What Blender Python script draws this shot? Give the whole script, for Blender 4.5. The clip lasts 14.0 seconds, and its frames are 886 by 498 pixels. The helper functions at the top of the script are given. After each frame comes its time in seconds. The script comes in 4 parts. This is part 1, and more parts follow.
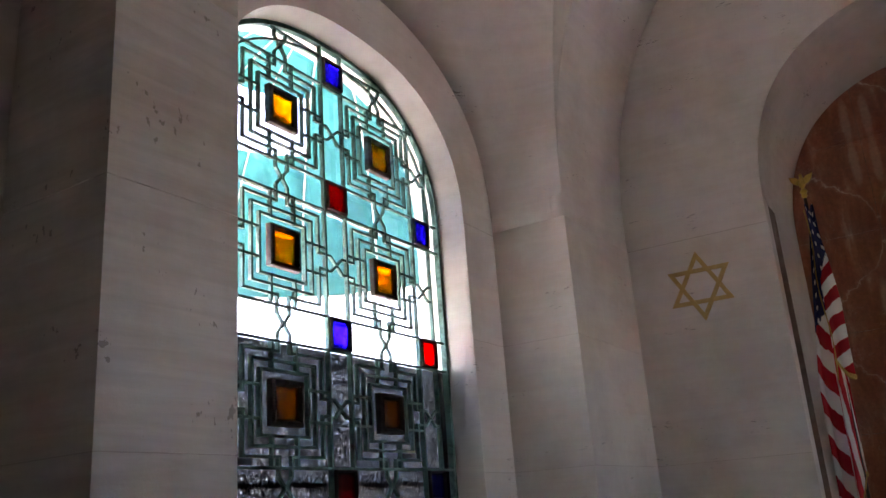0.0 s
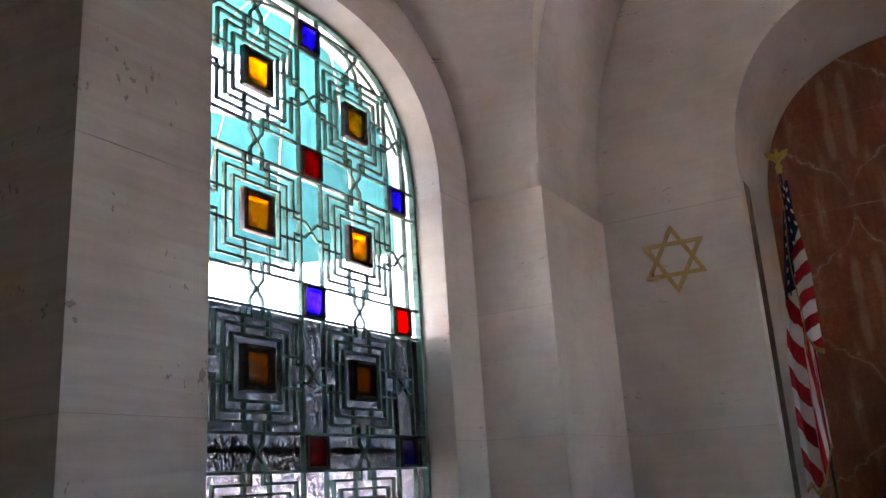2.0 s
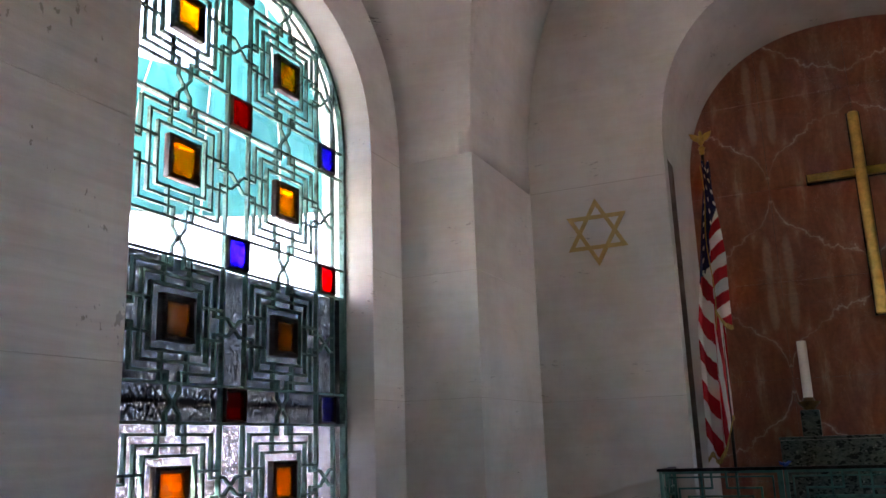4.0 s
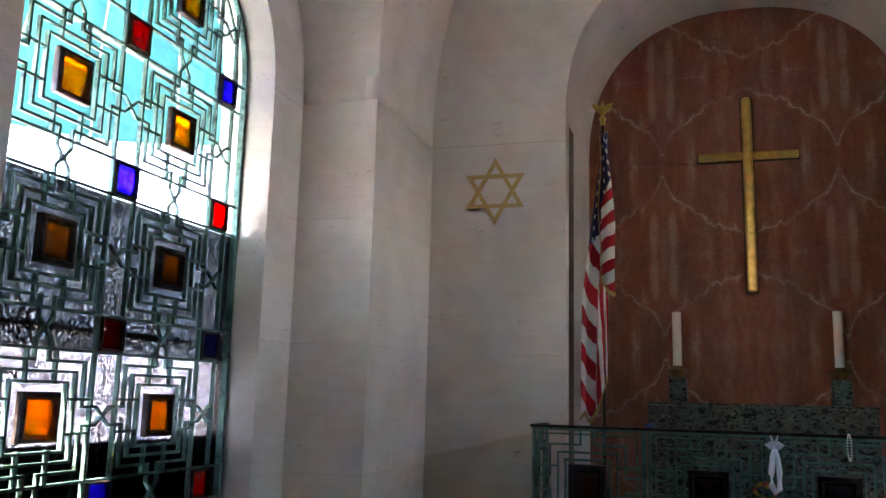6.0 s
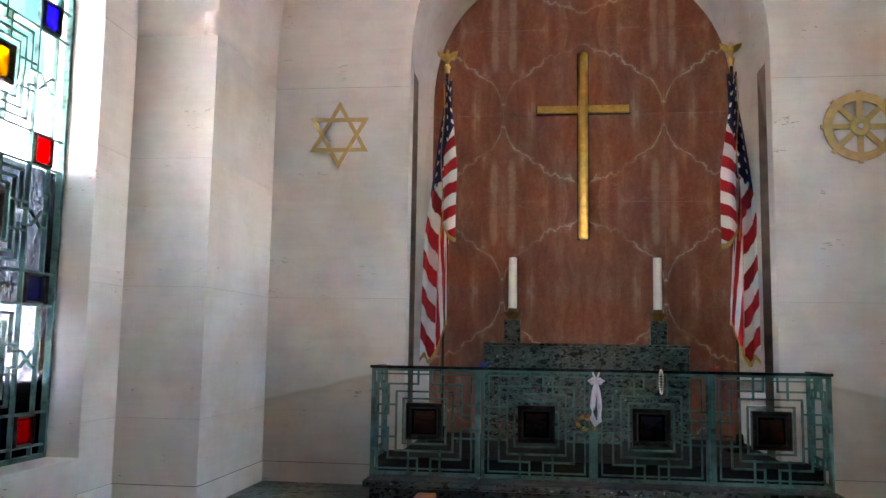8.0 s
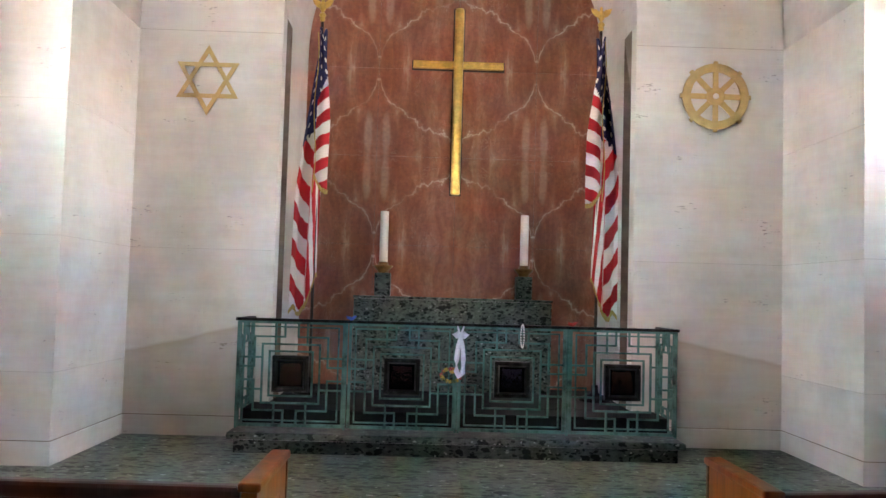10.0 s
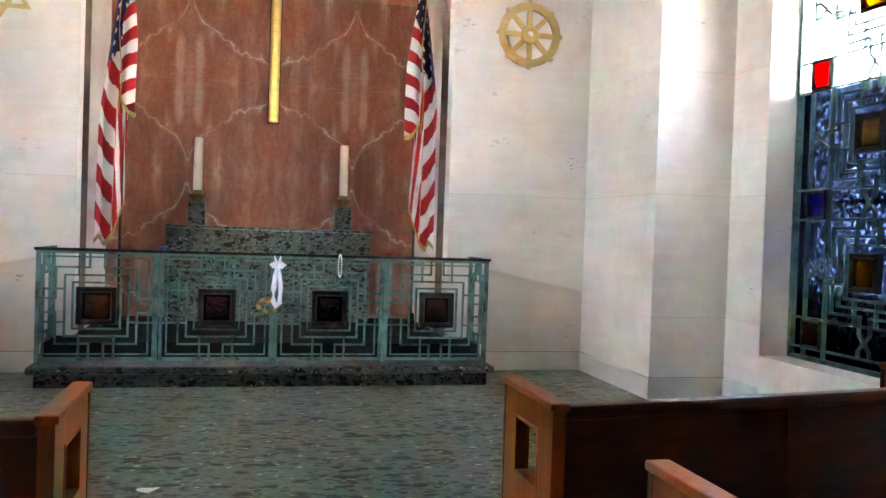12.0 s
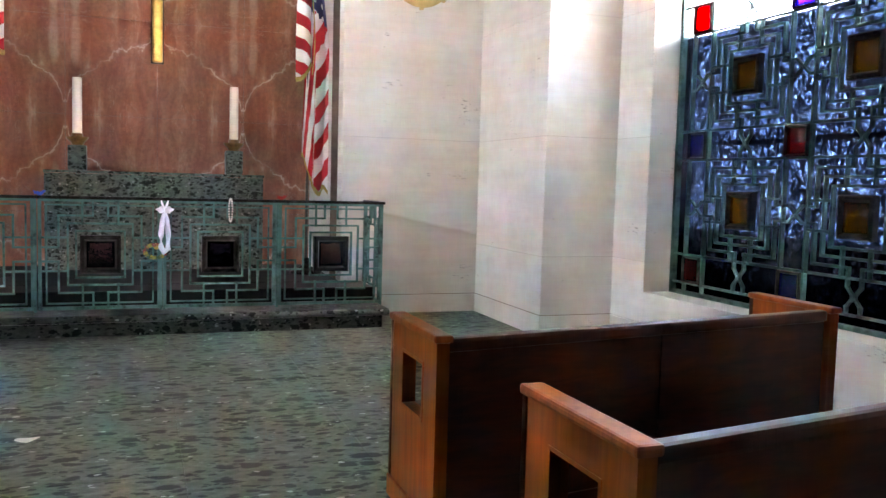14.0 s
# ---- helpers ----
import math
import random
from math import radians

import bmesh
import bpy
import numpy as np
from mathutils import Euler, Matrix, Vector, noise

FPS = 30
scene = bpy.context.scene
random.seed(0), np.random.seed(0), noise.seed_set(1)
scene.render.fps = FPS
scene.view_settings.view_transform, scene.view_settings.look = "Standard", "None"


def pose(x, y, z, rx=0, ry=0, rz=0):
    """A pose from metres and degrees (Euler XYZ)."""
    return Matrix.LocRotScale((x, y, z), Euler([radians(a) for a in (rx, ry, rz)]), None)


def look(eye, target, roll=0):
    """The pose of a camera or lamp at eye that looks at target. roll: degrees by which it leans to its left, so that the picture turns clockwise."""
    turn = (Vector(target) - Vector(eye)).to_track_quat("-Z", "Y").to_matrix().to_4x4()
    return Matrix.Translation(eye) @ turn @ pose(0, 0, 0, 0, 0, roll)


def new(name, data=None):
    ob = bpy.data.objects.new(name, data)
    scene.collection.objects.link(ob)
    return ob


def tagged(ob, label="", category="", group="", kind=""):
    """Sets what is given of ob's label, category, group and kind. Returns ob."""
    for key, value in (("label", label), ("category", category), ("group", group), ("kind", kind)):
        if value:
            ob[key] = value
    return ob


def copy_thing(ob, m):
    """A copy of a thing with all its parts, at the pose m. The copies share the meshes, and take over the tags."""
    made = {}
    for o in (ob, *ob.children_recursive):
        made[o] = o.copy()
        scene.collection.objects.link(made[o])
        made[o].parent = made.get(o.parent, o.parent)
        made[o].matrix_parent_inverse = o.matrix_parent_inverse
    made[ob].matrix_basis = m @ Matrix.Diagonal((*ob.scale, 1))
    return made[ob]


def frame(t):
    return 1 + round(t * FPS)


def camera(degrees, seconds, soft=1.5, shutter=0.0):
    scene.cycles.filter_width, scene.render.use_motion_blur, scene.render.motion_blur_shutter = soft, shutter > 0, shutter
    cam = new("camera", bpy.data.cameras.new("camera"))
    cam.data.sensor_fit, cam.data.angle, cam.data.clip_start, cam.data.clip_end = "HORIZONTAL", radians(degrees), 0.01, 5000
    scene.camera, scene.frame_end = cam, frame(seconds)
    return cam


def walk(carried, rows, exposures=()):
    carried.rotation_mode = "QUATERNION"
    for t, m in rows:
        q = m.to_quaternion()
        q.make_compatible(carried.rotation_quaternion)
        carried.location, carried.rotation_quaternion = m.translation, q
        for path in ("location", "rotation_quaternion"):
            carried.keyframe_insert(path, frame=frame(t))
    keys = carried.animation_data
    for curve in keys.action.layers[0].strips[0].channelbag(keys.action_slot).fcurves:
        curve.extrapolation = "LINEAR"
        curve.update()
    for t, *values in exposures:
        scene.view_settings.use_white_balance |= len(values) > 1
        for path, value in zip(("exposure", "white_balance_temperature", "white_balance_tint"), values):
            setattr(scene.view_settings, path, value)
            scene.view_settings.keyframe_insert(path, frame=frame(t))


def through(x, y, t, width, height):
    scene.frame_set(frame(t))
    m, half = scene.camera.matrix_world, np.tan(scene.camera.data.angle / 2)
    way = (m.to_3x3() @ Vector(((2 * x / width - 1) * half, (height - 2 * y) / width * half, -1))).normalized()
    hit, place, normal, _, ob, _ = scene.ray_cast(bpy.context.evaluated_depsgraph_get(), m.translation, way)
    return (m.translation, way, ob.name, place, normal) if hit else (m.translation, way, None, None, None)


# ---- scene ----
cam = camera(55.30, 14.0)
ROWS = [
    (0, (-0.468, -7.508, 1.477, 107.60, 4.03, 32.46)),
    (0.5, (-0.472, -7.506, 1.478, 107.42, 4.09, 32.53)),
    (1, (-0.474, -7.497, 1.477, 106.81, 4.09, 32.06)),
    (1.5, (-0.475, -7.487, 1.473, 106.08, 3.79, 31.45)),
    (2, (-0.476, -7.480, 1.464, 105.50, 3.49, 30.65)),
    (4.5, (-0.473, -7.494, 1.394, 102.44, 1.03, 23.61)),
    (5, (-0.464, -7.497, 1.386, 101.67, -0.10, 22.18)),
    (5.5, (-0.455, -7.501, 1.380, 100.86, -0.96, 20.17)),
    (6, (-0.440, -7.497, 1.376, 99.89, -1.47, 17.49)),
    (6.5, (-0.422, -7.498, 1.367, 98.73, -1.51, 14.44)),
    (7, (-0.408, -7.518, 1.355, 97.80, -1.29, 11.79)),
    (7.5, (-0.393, -7.543, 1.349, 97.14, -0.96, 9.23)),
    (10, (-0.299, -7.599, 1.400, 93.17, -1.63, -1.12)),
    (10.5, (-0.288, -7.623, 1.402, 92.30, -1.56, -4.90)),
    (11, (-0.280, -7.647, 1.402, 91.03, -1.87, -8.41)),
    (11.5, (-0.271, -7.663, 1.395, 90.22, -1.98, -11.31)),
    (12, (-0.259, -7.663, 1.394, 88.87, -1.94, -13.05)),
    (12.5, (-0.246, -7.672, 1.388, 87.92, -1.95, -14.99)),
    (13, (-0.229, -7.674, 1.379, 87.30, -2.22, -16.39)),
    (13.5, (-0.211, -7.677, 1.367, 86.52, -2.14, -18.01)),
    (14, (-0.193, -7.684, 1.348, 85.55, -1.56, -19.72)),
]
EXPOSURES = [(0.0, 5.22, 8000, 41), (0.5, 5.40, 8000, 41), (2.0, 5.40, 7900, 39), (4.5, 5.50, 7600, 36), (5.0, 5.55, 7600, 35), (7.5, 6.70, 7500, 35), (10.0, 7.6, 7700, 36), (11.0, 7.8, 7800, 37), (12.5, 7.95, 7900, 38), (14.0, 8.05, 7900, 40)]
walk(cam, [(t, pose(*p)) for t, p in ROWS], EXPOSURES)

# ---- light ----
world = bpy.data.worlds.new("sky")
scene.world = world
world.use_nodes = True
wn = world.node_tree.nodes
sky = wn.new("ShaderNodeTexSky")
sky.sky_type, sky.sun_disc = "NISHITA", False
sky.sun_elevation, sky.sun_rotation = radians(60), radians(200)
sky.dust_density, sky.air_density, sky.ozone_density = 0.3, 1.2, 4.0
world.node_tree.links.new(sky.outputs[0], wn["Background"].inputs[0])
wn["Background"].inputs[1].default_value = 0.15
sun = new("sun", bpy.data.lights.new("sun", "SUN"))
sun.data.energy, sun.data.angle, sun.data.color = 2.2, radians(0.6), (1.0, 0.92, 0.80)
sun.matrix_world = look((-2.6, -7, 13), (0, 0, 0))
# ---- plan, in metres ----
XA, XB, XW, XO = 3.18, 3.90, 4.18, 4.40      # pier face, bay wall, window plane, outer face
YB, YM = 0.62, 2.36                           # altar wall, marble of the apse
YP, YS = -0.935, -4.85                        # the bay between the piers
YS2, YE = -5.55, -9.60                        # far side of the near pier, entrance wall
YC = -2.89                                    # middle of the window bay
ZS = 3.91                                     # springing line
WIN_A, WIN_B, WIN_Z, WIN_N = 1.43, 1.19, 3.87, 2.35
BAY_A, BAY_B, GROIN_B = (YP - YS) / 2, 1.66, 3.0
APSE_X, APSE_A, APSE_B, APSE_Z, APSE_N = -0.035, 1.745, 1.77, 4.15, 2.35
VAULT_B, VAULT_N = 3.75, 2.4


def sup(u, n):
    """Height of a rounded arch of unit size at u from its middle."""
    return max(0.0, 1 - min(1.0, abs(u)) ** n) ** (1 / n)


def arch_points(a, b, n, count):
    """Points of an arch from its foot at -a to its foot at +a."""
    out = []
    for i in range(count + 1):
        th = math.pi * (1 - i / count)
        c, s = math.cos(th), math.sin(th)
        out.append((a * math.copysign(abs(c) ** (2 / n), c), b * max(0.0, s) ** (2 / n)))
    return out


# ---- materials ----
def material(name):
    m = bpy.data.materials.new(name)
    m.use_nodes = True
    return m, m.node_tree.nodes, m.node_tree.links, m.node_tree.nodes["Principled BSDF"]


def ramp(nodes, stops):
    r = nodes.new("ShaderNodeValToRGB")
    while len(r.color_ramp.elements) < len(stops):
        r.color_ramp.elements.new(0.5)
    for e, (p, c) in zip(r.color_ramp.elements, stops):
        e.position, e.color = p, (*c, 1)
    return r


def coords(nodes, links, scale=(1, 1, 1)):
    tc = nodes.new("ShaderNodeNewGeometry")
    mp = nodes.new("ShaderNodeMapping")
    mp.inputs["Scale"].default_value = scale
    links.new(tc.outputs["Position"], mp.inputs["Vector"])
    return mp.outputs[0]


def noise_tex(nodes, links, vec, scale, detail=4, rough=0.6, distort=0.0):
    n = nodes.new("ShaderNodeTexNoise")
    n.inputs["Scale"].default_value, n.inputs["Detail"].default_value = scale, detail
    n.inputs["Roughness"].default_value, n.inputs["Distortion"].default_value = rough, distort
    links.new(vec, n.inputs["Vector"])
    return n.outputs["Fac"]


def mix(nodes, links, kind, fac, a, b):
    m = nodes.new("ShaderNodeMix")
    m.data_type, m.blend_type = "RGBA", kind
    for key, v in ((0, fac), (6, a), (7, b)):
        if isinstance(v, (int, float)):
            m.inputs[key].default_value = v
        elif isinstance(v, tuple):
            m.inputs[key].default_value = (*v, 1)
        else:
            links.new(v, m.inputs[key])
    return m.outputs[2]


def bump(nodes, links, bsdf, height, strength, distance):
    b = nodes.new("ShaderNodeBump")
    b.inputs["Strength"].default_value, b.inputs["Distance"].default_value = strength, distance
    links.new(height, b.inputs["Height"])
    links.new(b.outputs[0], bsdf.inputs["Normal"])
    return b


def stone_material(name, light, dark, pit=0.5, grime=0.35, lie=(6.0, 6.0, 30.0), many=0.425, sloped_dark=False):
    """Honed travertine: faint beds, mottling, dark pits lying along the beds."""
    m, n, l, b = material(name)
    beds = noise_tex(n, l, coords(n, l, (0.7, 0.7, 9.0)), 1.6, 5, 0.6, 0.6)
    blot = noise_tex(n, l, coords(n, l), 1.1, 5, 0.65)
    fine = noise_tex(n, l, coords(n, l), 60, 3, 0.7)
    base = ramp(n, [(0.3, dark), (0.7, light)])
    l.new(beds, base.inputs[0])
    blots = ramp(n, [(0.35, (1 - grime * 0.5, 1 - grime * 0.55, 1 - grime * 0.62)), (0.6, (1, 1, 1))])
    l.new(blot, blots.inputs[0])
    col = mix(n, l, "MULTIPLY", 1.0, base.outputs[0], blots.outputs[0])
    each = n.new("ShaderNodeObjectInfo")
    tone = ramp(n, [(0.0, (0.965, 0.96, 0.95)), (1.0, (1.015, 1.015, 1.015))])
    l.new(each.outputs["Random"], tone.inputs[0])
    col = mix(n, l, "MULTIPLY", 1.0, col, tone.outputs[0])
    pits_n = noise_tex(n, l, coords(n, l, lie), 2.6, 3, 0.55)
    where = noise_tex(n, l, coords(n, l, (1, 1, 2)), 2.2, 2, 0.5)
    prod = n.new("ShaderNodeMath")
    prod.operation = "MULTIPLY"
    l.new(pits_n, prod.inputs[0])
    l.new(where, prod.inputs[1])
    pits = ramp(n, [(many, (0, 0, 0)), (many + 0.025, (1, 1, 1))])
    l.new(prod.outputs[0], pits.inputs[0])
    col = mix(n, l, "MIX", 0.0, col, (0.16, 0.13, 0.10))
    mx = col.node
    pf = n.new("ShaderNodeMath")
    pf.operation, pf.inputs[1].default_value = "MULTIPLY", pit
    l.new(pits.outputs[0], pf.inputs[0])
    l.new(pf.outputs[0], mx.inputs[0])
    if sloped_dark:
        # darker below a wavering edge that slopes down from the rail to the piers
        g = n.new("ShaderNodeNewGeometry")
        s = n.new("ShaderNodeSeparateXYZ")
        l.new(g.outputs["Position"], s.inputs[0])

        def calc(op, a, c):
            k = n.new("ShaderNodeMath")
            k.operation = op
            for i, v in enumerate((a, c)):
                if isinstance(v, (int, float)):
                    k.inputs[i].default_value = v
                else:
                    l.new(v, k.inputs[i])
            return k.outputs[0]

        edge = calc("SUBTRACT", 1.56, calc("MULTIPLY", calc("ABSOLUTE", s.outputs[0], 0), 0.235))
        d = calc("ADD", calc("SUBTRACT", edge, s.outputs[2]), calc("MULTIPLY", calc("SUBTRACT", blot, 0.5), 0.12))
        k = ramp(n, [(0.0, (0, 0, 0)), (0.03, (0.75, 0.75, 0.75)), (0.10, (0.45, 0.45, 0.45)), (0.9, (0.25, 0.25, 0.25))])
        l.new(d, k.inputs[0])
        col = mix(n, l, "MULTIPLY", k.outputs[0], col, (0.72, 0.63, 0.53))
    l.new(col, b.inputs["Base Color"])
    b.inputs["Roughness"].default_value = 0.55
    hsum = n.new("ShaderNodeMath")
    hsum.operation = "SUBTRACT"
    l.new(fine, hsum.inputs[0])
    l.new(pits.outputs[0], hsum.inputs[1])
    bump(n, l, b, hsum.outputs[0], 0.35, 0.004)
    return m


def plain(name, color, rough=0.5, metal=0.0, var=0.25, scale=9.0, relief=0.0):
    m, n, l, b = material(name)
    f = noise_tex(n, l, coords(n, l), scale, 6, 0.65)
    r = ramp(n, [(0.3, tuple(c * (1 - var) for c in color)), (0.7, tuple(min(1, c * (1 + var)) for c in color))])
    l.new(f, r.inputs[0])
    l.new(r.outputs[0], b.inputs["Base Color"])
    b.inputs["Roughness"].default_value, b.inputs["Metallic"].default_value = rough, metal
    if relief:
        bump(n, l, b, noise_tex(n, l, coords(n, l), scale * 8, 3), 0.5, relief)
    return m


GRIME_LINE = plain("grimy_joint", (0.20, 0.15, 0.10), 0.9)
MORTAR = plain("joint_mortar", (0.44, 0.385, 0.32), 0.9)
TRAVERTINE = stone_material("honed_travertine", (0.74, 0.70, 0.645), (0.69, 0.645, 0.585), 0.6)
SLOPED_DARK_TRAV = stone_material("sloped_dark_travertine", (0.74, 0.70, 0.645), (0.69, 0.645, 0.585), 0.6, sloped_dark=True)
ROUGH_TRAV = stone_material("pitted_travertine", (0.68, 0.64, 0.585), (0.55, 0.51, 0.455), 0.6, 0.4, (11.0, 11.0, 8.0), 0.385)


# ---- builders ----
def thing(name, label, category, group="", kind="", at=(0, 0, 0)):
    ob = new(name)
    ob.location = at
    return tagged(ob, label, category, group, kind)


def mesh_of(name, bm, mat, smooth=False):
    bmesh.ops.recalc_face_normals(bm, faces=bm.faces)
    me = bpy.data.meshes.new(name)
    bm.to_mesh(me)
    bm.free()
    me.materials.append(mat)
    if smooth:
        me.shade_smooth()
    return me


def part(name, bm, mat, parent=None, label="", smooth=False):
    me = bm if isinstance(bm, bpy.types.Mesh) else mesh_of(name, bm, mat, smooth)
    ob = new(name, me)
    if parent:
        ob.parent = parent
    return tagged(ob, label)


def box(bm, x0, x1, y0, y1, z0, z1, bev=0.0):
    vs = bmesh.ops.create_cube(bm, size=1)["verts"]
    for v in vs:
        v.co = Vector(((x0 + x1) / 2 + v.co.x * (x1 - x0), (y0 + y1) / 2 + v.co.y * (y1 - y0), (z0 + z1) / 2 + v.co.z * (z1 - z0)))
    if bev:
        es = list({e for v in vs for e in v.link_edges})
        bmesh.ops.bevel(bm, geom=es, offset=bev, segments=2, affect="EDGES", profile=0.6)
    return bm


def boxes(*items, bev=0.0):
    bm = bmesh.new()
    for it in items:
        box(bm, *it, bev=bev)
    return bm


def turned(profile, seg=20, at=(0, 0, 0), bm=None):
    """A turned solid from (radius, height) pairs."""
    bm = bm or bmesh.new()
    rings = []
    for r, z in profile:
        rings.append([bm.verts.new((at[0] + r * math.cos(2 * math.pi * i / seg), at[1] + r * math.sin(2 * math.pi * i / seg), at[2] + z)) for i in range(seg)])
    for a, b in zip(rings, rings[1:]):
        for i in range(seg):
            bm.faces.new((a[i], a[(i + 1) % seg], b[(i + 1) % seg], b[i]))
    bm.faces.new(rings[0][::-1])
    bm.faces.new(rings[-1])
    return bm


def arched_wall(width0, width1, height, depth, mid, a, b, foot, n, sill):
    """A wall in its own u (along), v (up), w (depth) with a round-headed opening; returns a bmesh in (u, w, v)."""
    bm = bmesh.new()
    pts = [(mid + u, foot + v) for u, v in arch_points(a, b, n, 48)]
    faces = []

    def quad(p):
        faces.append(bm.faces.new([bm.verts.new((u, 0, v)) for u, v in p]))

    u0, u1 = mid - a, mid + a
    quad([(width0, sill), (u0, sill), (u0, foot), (width0, foot)])
    quad([(u1, sill), (width1, sill), (width1, foot), (u1, foot)])
    quad([(width0, foot), (u0, foot), (u0, height), (width0, height)])
    quad([(u1, foot), (width1, foot), (width1, height), (u1, height)])
    for p, q in zip(pts, pts[1:]):
        quad([p, q, (q[0], height), (p[0], height)])
    if sill > 0:
        quad([(width0, 0), (u0, 0), (u0, sill), (width0, sill)])
        quad([(u0, 0), (u1, 0), (u1, sill), (u0, sill)])
        quad([(u1, 0), (width1, 0), (width1, sill), (u1, sill)])
    bmesh.ops.remove_doubles(bm, verts=bm.verts, dist=1e-4)
    got = bmesh.ops.extrude_face_region(bm, geom=list(bm.faces))
    for v in got["geom"]:
        if isinstance(v, bmesh.types.BMVert):
            v.co.y += depth
    return bm


# ---- structure ----
def structure(name, bm, mat, label, category, smooth=False):
    ob = part(name, bm, mat, None, label, smooth)
    return tagged(ob, "", category, "", "structure")


bm = arched_wall(-4.4, 4.4, 8.1, 0.20, APSE_X, APSE_A, APSE_B, APSE_Z, APSE_N, 0)
structure("wall_north", bm, TRAVERTINE, "cream travertine altar wall with a round-arched apse", "wall").location = (0, YB, 0)
bm = arched_wall(-4.4, 4.4, 8.1, YM - YB - 0.52, APSE_X, APSE_A, APSE_B, APSE_Z, APSE_N, 0)
reveal = structure("apse_reveal", bm, TRAVERTINE, "cream travertine reveal of the apse", "wall")
reveal.location = (0, YB + 0.52, 0)
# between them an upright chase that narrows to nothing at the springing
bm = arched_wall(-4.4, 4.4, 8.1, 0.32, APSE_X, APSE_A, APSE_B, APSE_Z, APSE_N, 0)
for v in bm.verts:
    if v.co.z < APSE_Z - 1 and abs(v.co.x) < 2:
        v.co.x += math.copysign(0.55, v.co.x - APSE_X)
chase = structure("apse_chase", bm, TRAVERTINE, "upright chase in the apse reveal, dark brown inside", "wall")
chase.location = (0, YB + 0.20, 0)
# darker brown for the chase sides and the reveal's front edge
CHASE_BROWN = plain("dark_brown_recess", (0.19, 0.14, 0.108), 0.8, 0, 0.3, 5)
chase.data.materials.append(CHASE_BROWN)
reveal.data.materials.append(CHASE_BROWN)
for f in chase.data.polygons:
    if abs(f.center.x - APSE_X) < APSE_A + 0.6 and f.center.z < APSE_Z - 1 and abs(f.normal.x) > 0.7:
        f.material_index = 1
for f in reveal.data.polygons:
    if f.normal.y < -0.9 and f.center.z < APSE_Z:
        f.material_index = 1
bm = boxes((-2.4, 2.4, YM, YM + 0.3, 0, 6.6))
structure("apse_backing", bm, TRAVERTINE, "stone backing behind the red marble", "wall")
for side, sgn in (("west", -1), ("east", 1)):
    # bay wall with the window opening
    bm = arched_wall(YE - 0.3, YB, 8.1, XO - XB, YC, WIN_A, WIN_B, WIN_Z, WIN_N, 0.456)
    for v in bm.verts:
        v.co = Vector((sgn * (XB + v.co.y), v.co.x, v.co.z))
    structure("wall_" + side, bm, TRAVERTINE, "cream travertine side wall with a tall round-headed window", "wall")
    for nm, y0, y1, mt in (("pier", YP, YB, TRAVERTINE), ("near_pier", YS2, YS, ROUGH_TRAV)):
        xs = sorted((sgn * XA, sgn * (XB + 0.004)))
        structure(nm, boxes((xs[0], xs[1], y0, y1, 0, ZS), bev=0.006), MORTAR, "plain square travertine pier against the side wall", "pier")


def vault_strip(bm, rows):
    """Joins rows of points into a sheet."""
    vs = [[bm.verts.new(p) for p in r] for r in rows]
    for a, b in zip(vs, vs[1:]):
        for i in range(len(a) - 1):
            bm.faces.new((a[i], a[i + 1], b[i + 1], b[i]))


def groin(u):
    """Half width of the main vault where a bay's cross vault meets it, and the height there."""
    h = GROIN_B * sup(u, WIN_N)
    return XA * max(0.0, 1 - (h / VAULT_B) ** VAULT_N) ** (1 / VAULT_N), h


bm = bmesh.new()
for y0, y1, bay in ((YB + 0.05, YP, None), (YP, YS, YC), (YS, YS2, None), (YS2, YE, (YS2 + YE) / 2)):
    count = 2 if bay is None else 96
    half = abs(y1 - y0) / 2
    rows = []
    for i in range(count + 1):
        if bay is None:
            y, w = y0 + (y1 - y0) * i / count, XA
        else:
            c = math.cos(math.pi * i / count)
            u = math.copysign(abs(c) ** (2 / WIN_N), c)
            y, (w, h) = bay + half * u, groin(u)
        row = []
        top = math.acos(min(1.0, (w / XA) ** (VAULT_N / 2)))
        for k in range(97):
            th = top + (math.pi - 2 * top) * k / 96
            c, s = math.cos(th), math.sin(th)
            row.append((XA * math.copysign(abs(c) ** (2 / VAULT_N), c), y, ZS + VAULT_B * s ** (2 / VAULT_N)))
        rows.append(row)
    vault_strip(bm, rows)
    if bay is not None:
        for sgn in (-1, 1):
            rows = []
            for i in range(count + 1):
                c = math.cos(math.pi * i / count)
                u = math.copysign(abs(c) ** (2 / WIN_N), c)
                w, h = groin(u)
                hw = BAY_B * sup(u, WIN_N)
                rows.append([(sgn * (w + (XB + 0.01 - w) * k / 6), bay + half * u, ZS + h + (hw - h) * k / 6) for k in range(7)])
            vault_strip(bm, rows)
bmesh.ops.remove_doubles(bm, verts=bm.verts, dist=1e-4)
for e in bm.edges:
    ya, yb = (v.co.y for v in e.verts)
    if len(e.link_faces) == 2 and (e.calc_face_angle(0) > 0.5 or abs(ya - yb) < 1e-5 and min(abs(ya - q) for q in (YP, YS, YS2)) < 1e-4):
        e.smooth = False
ceiling = structure("ceiling", bm, TRAVERTINE, "cream stone barrel vault with side cross vaults", "ceiling", True)
sol = ceiling.modifiers.new("thickness", "SOLIDIFY")
up = max(ceiling.data.polygons, key=lambda f: f.center.z).normal.z
sol.thickness, sol.offset = 0.12, math.copysign(1, up)

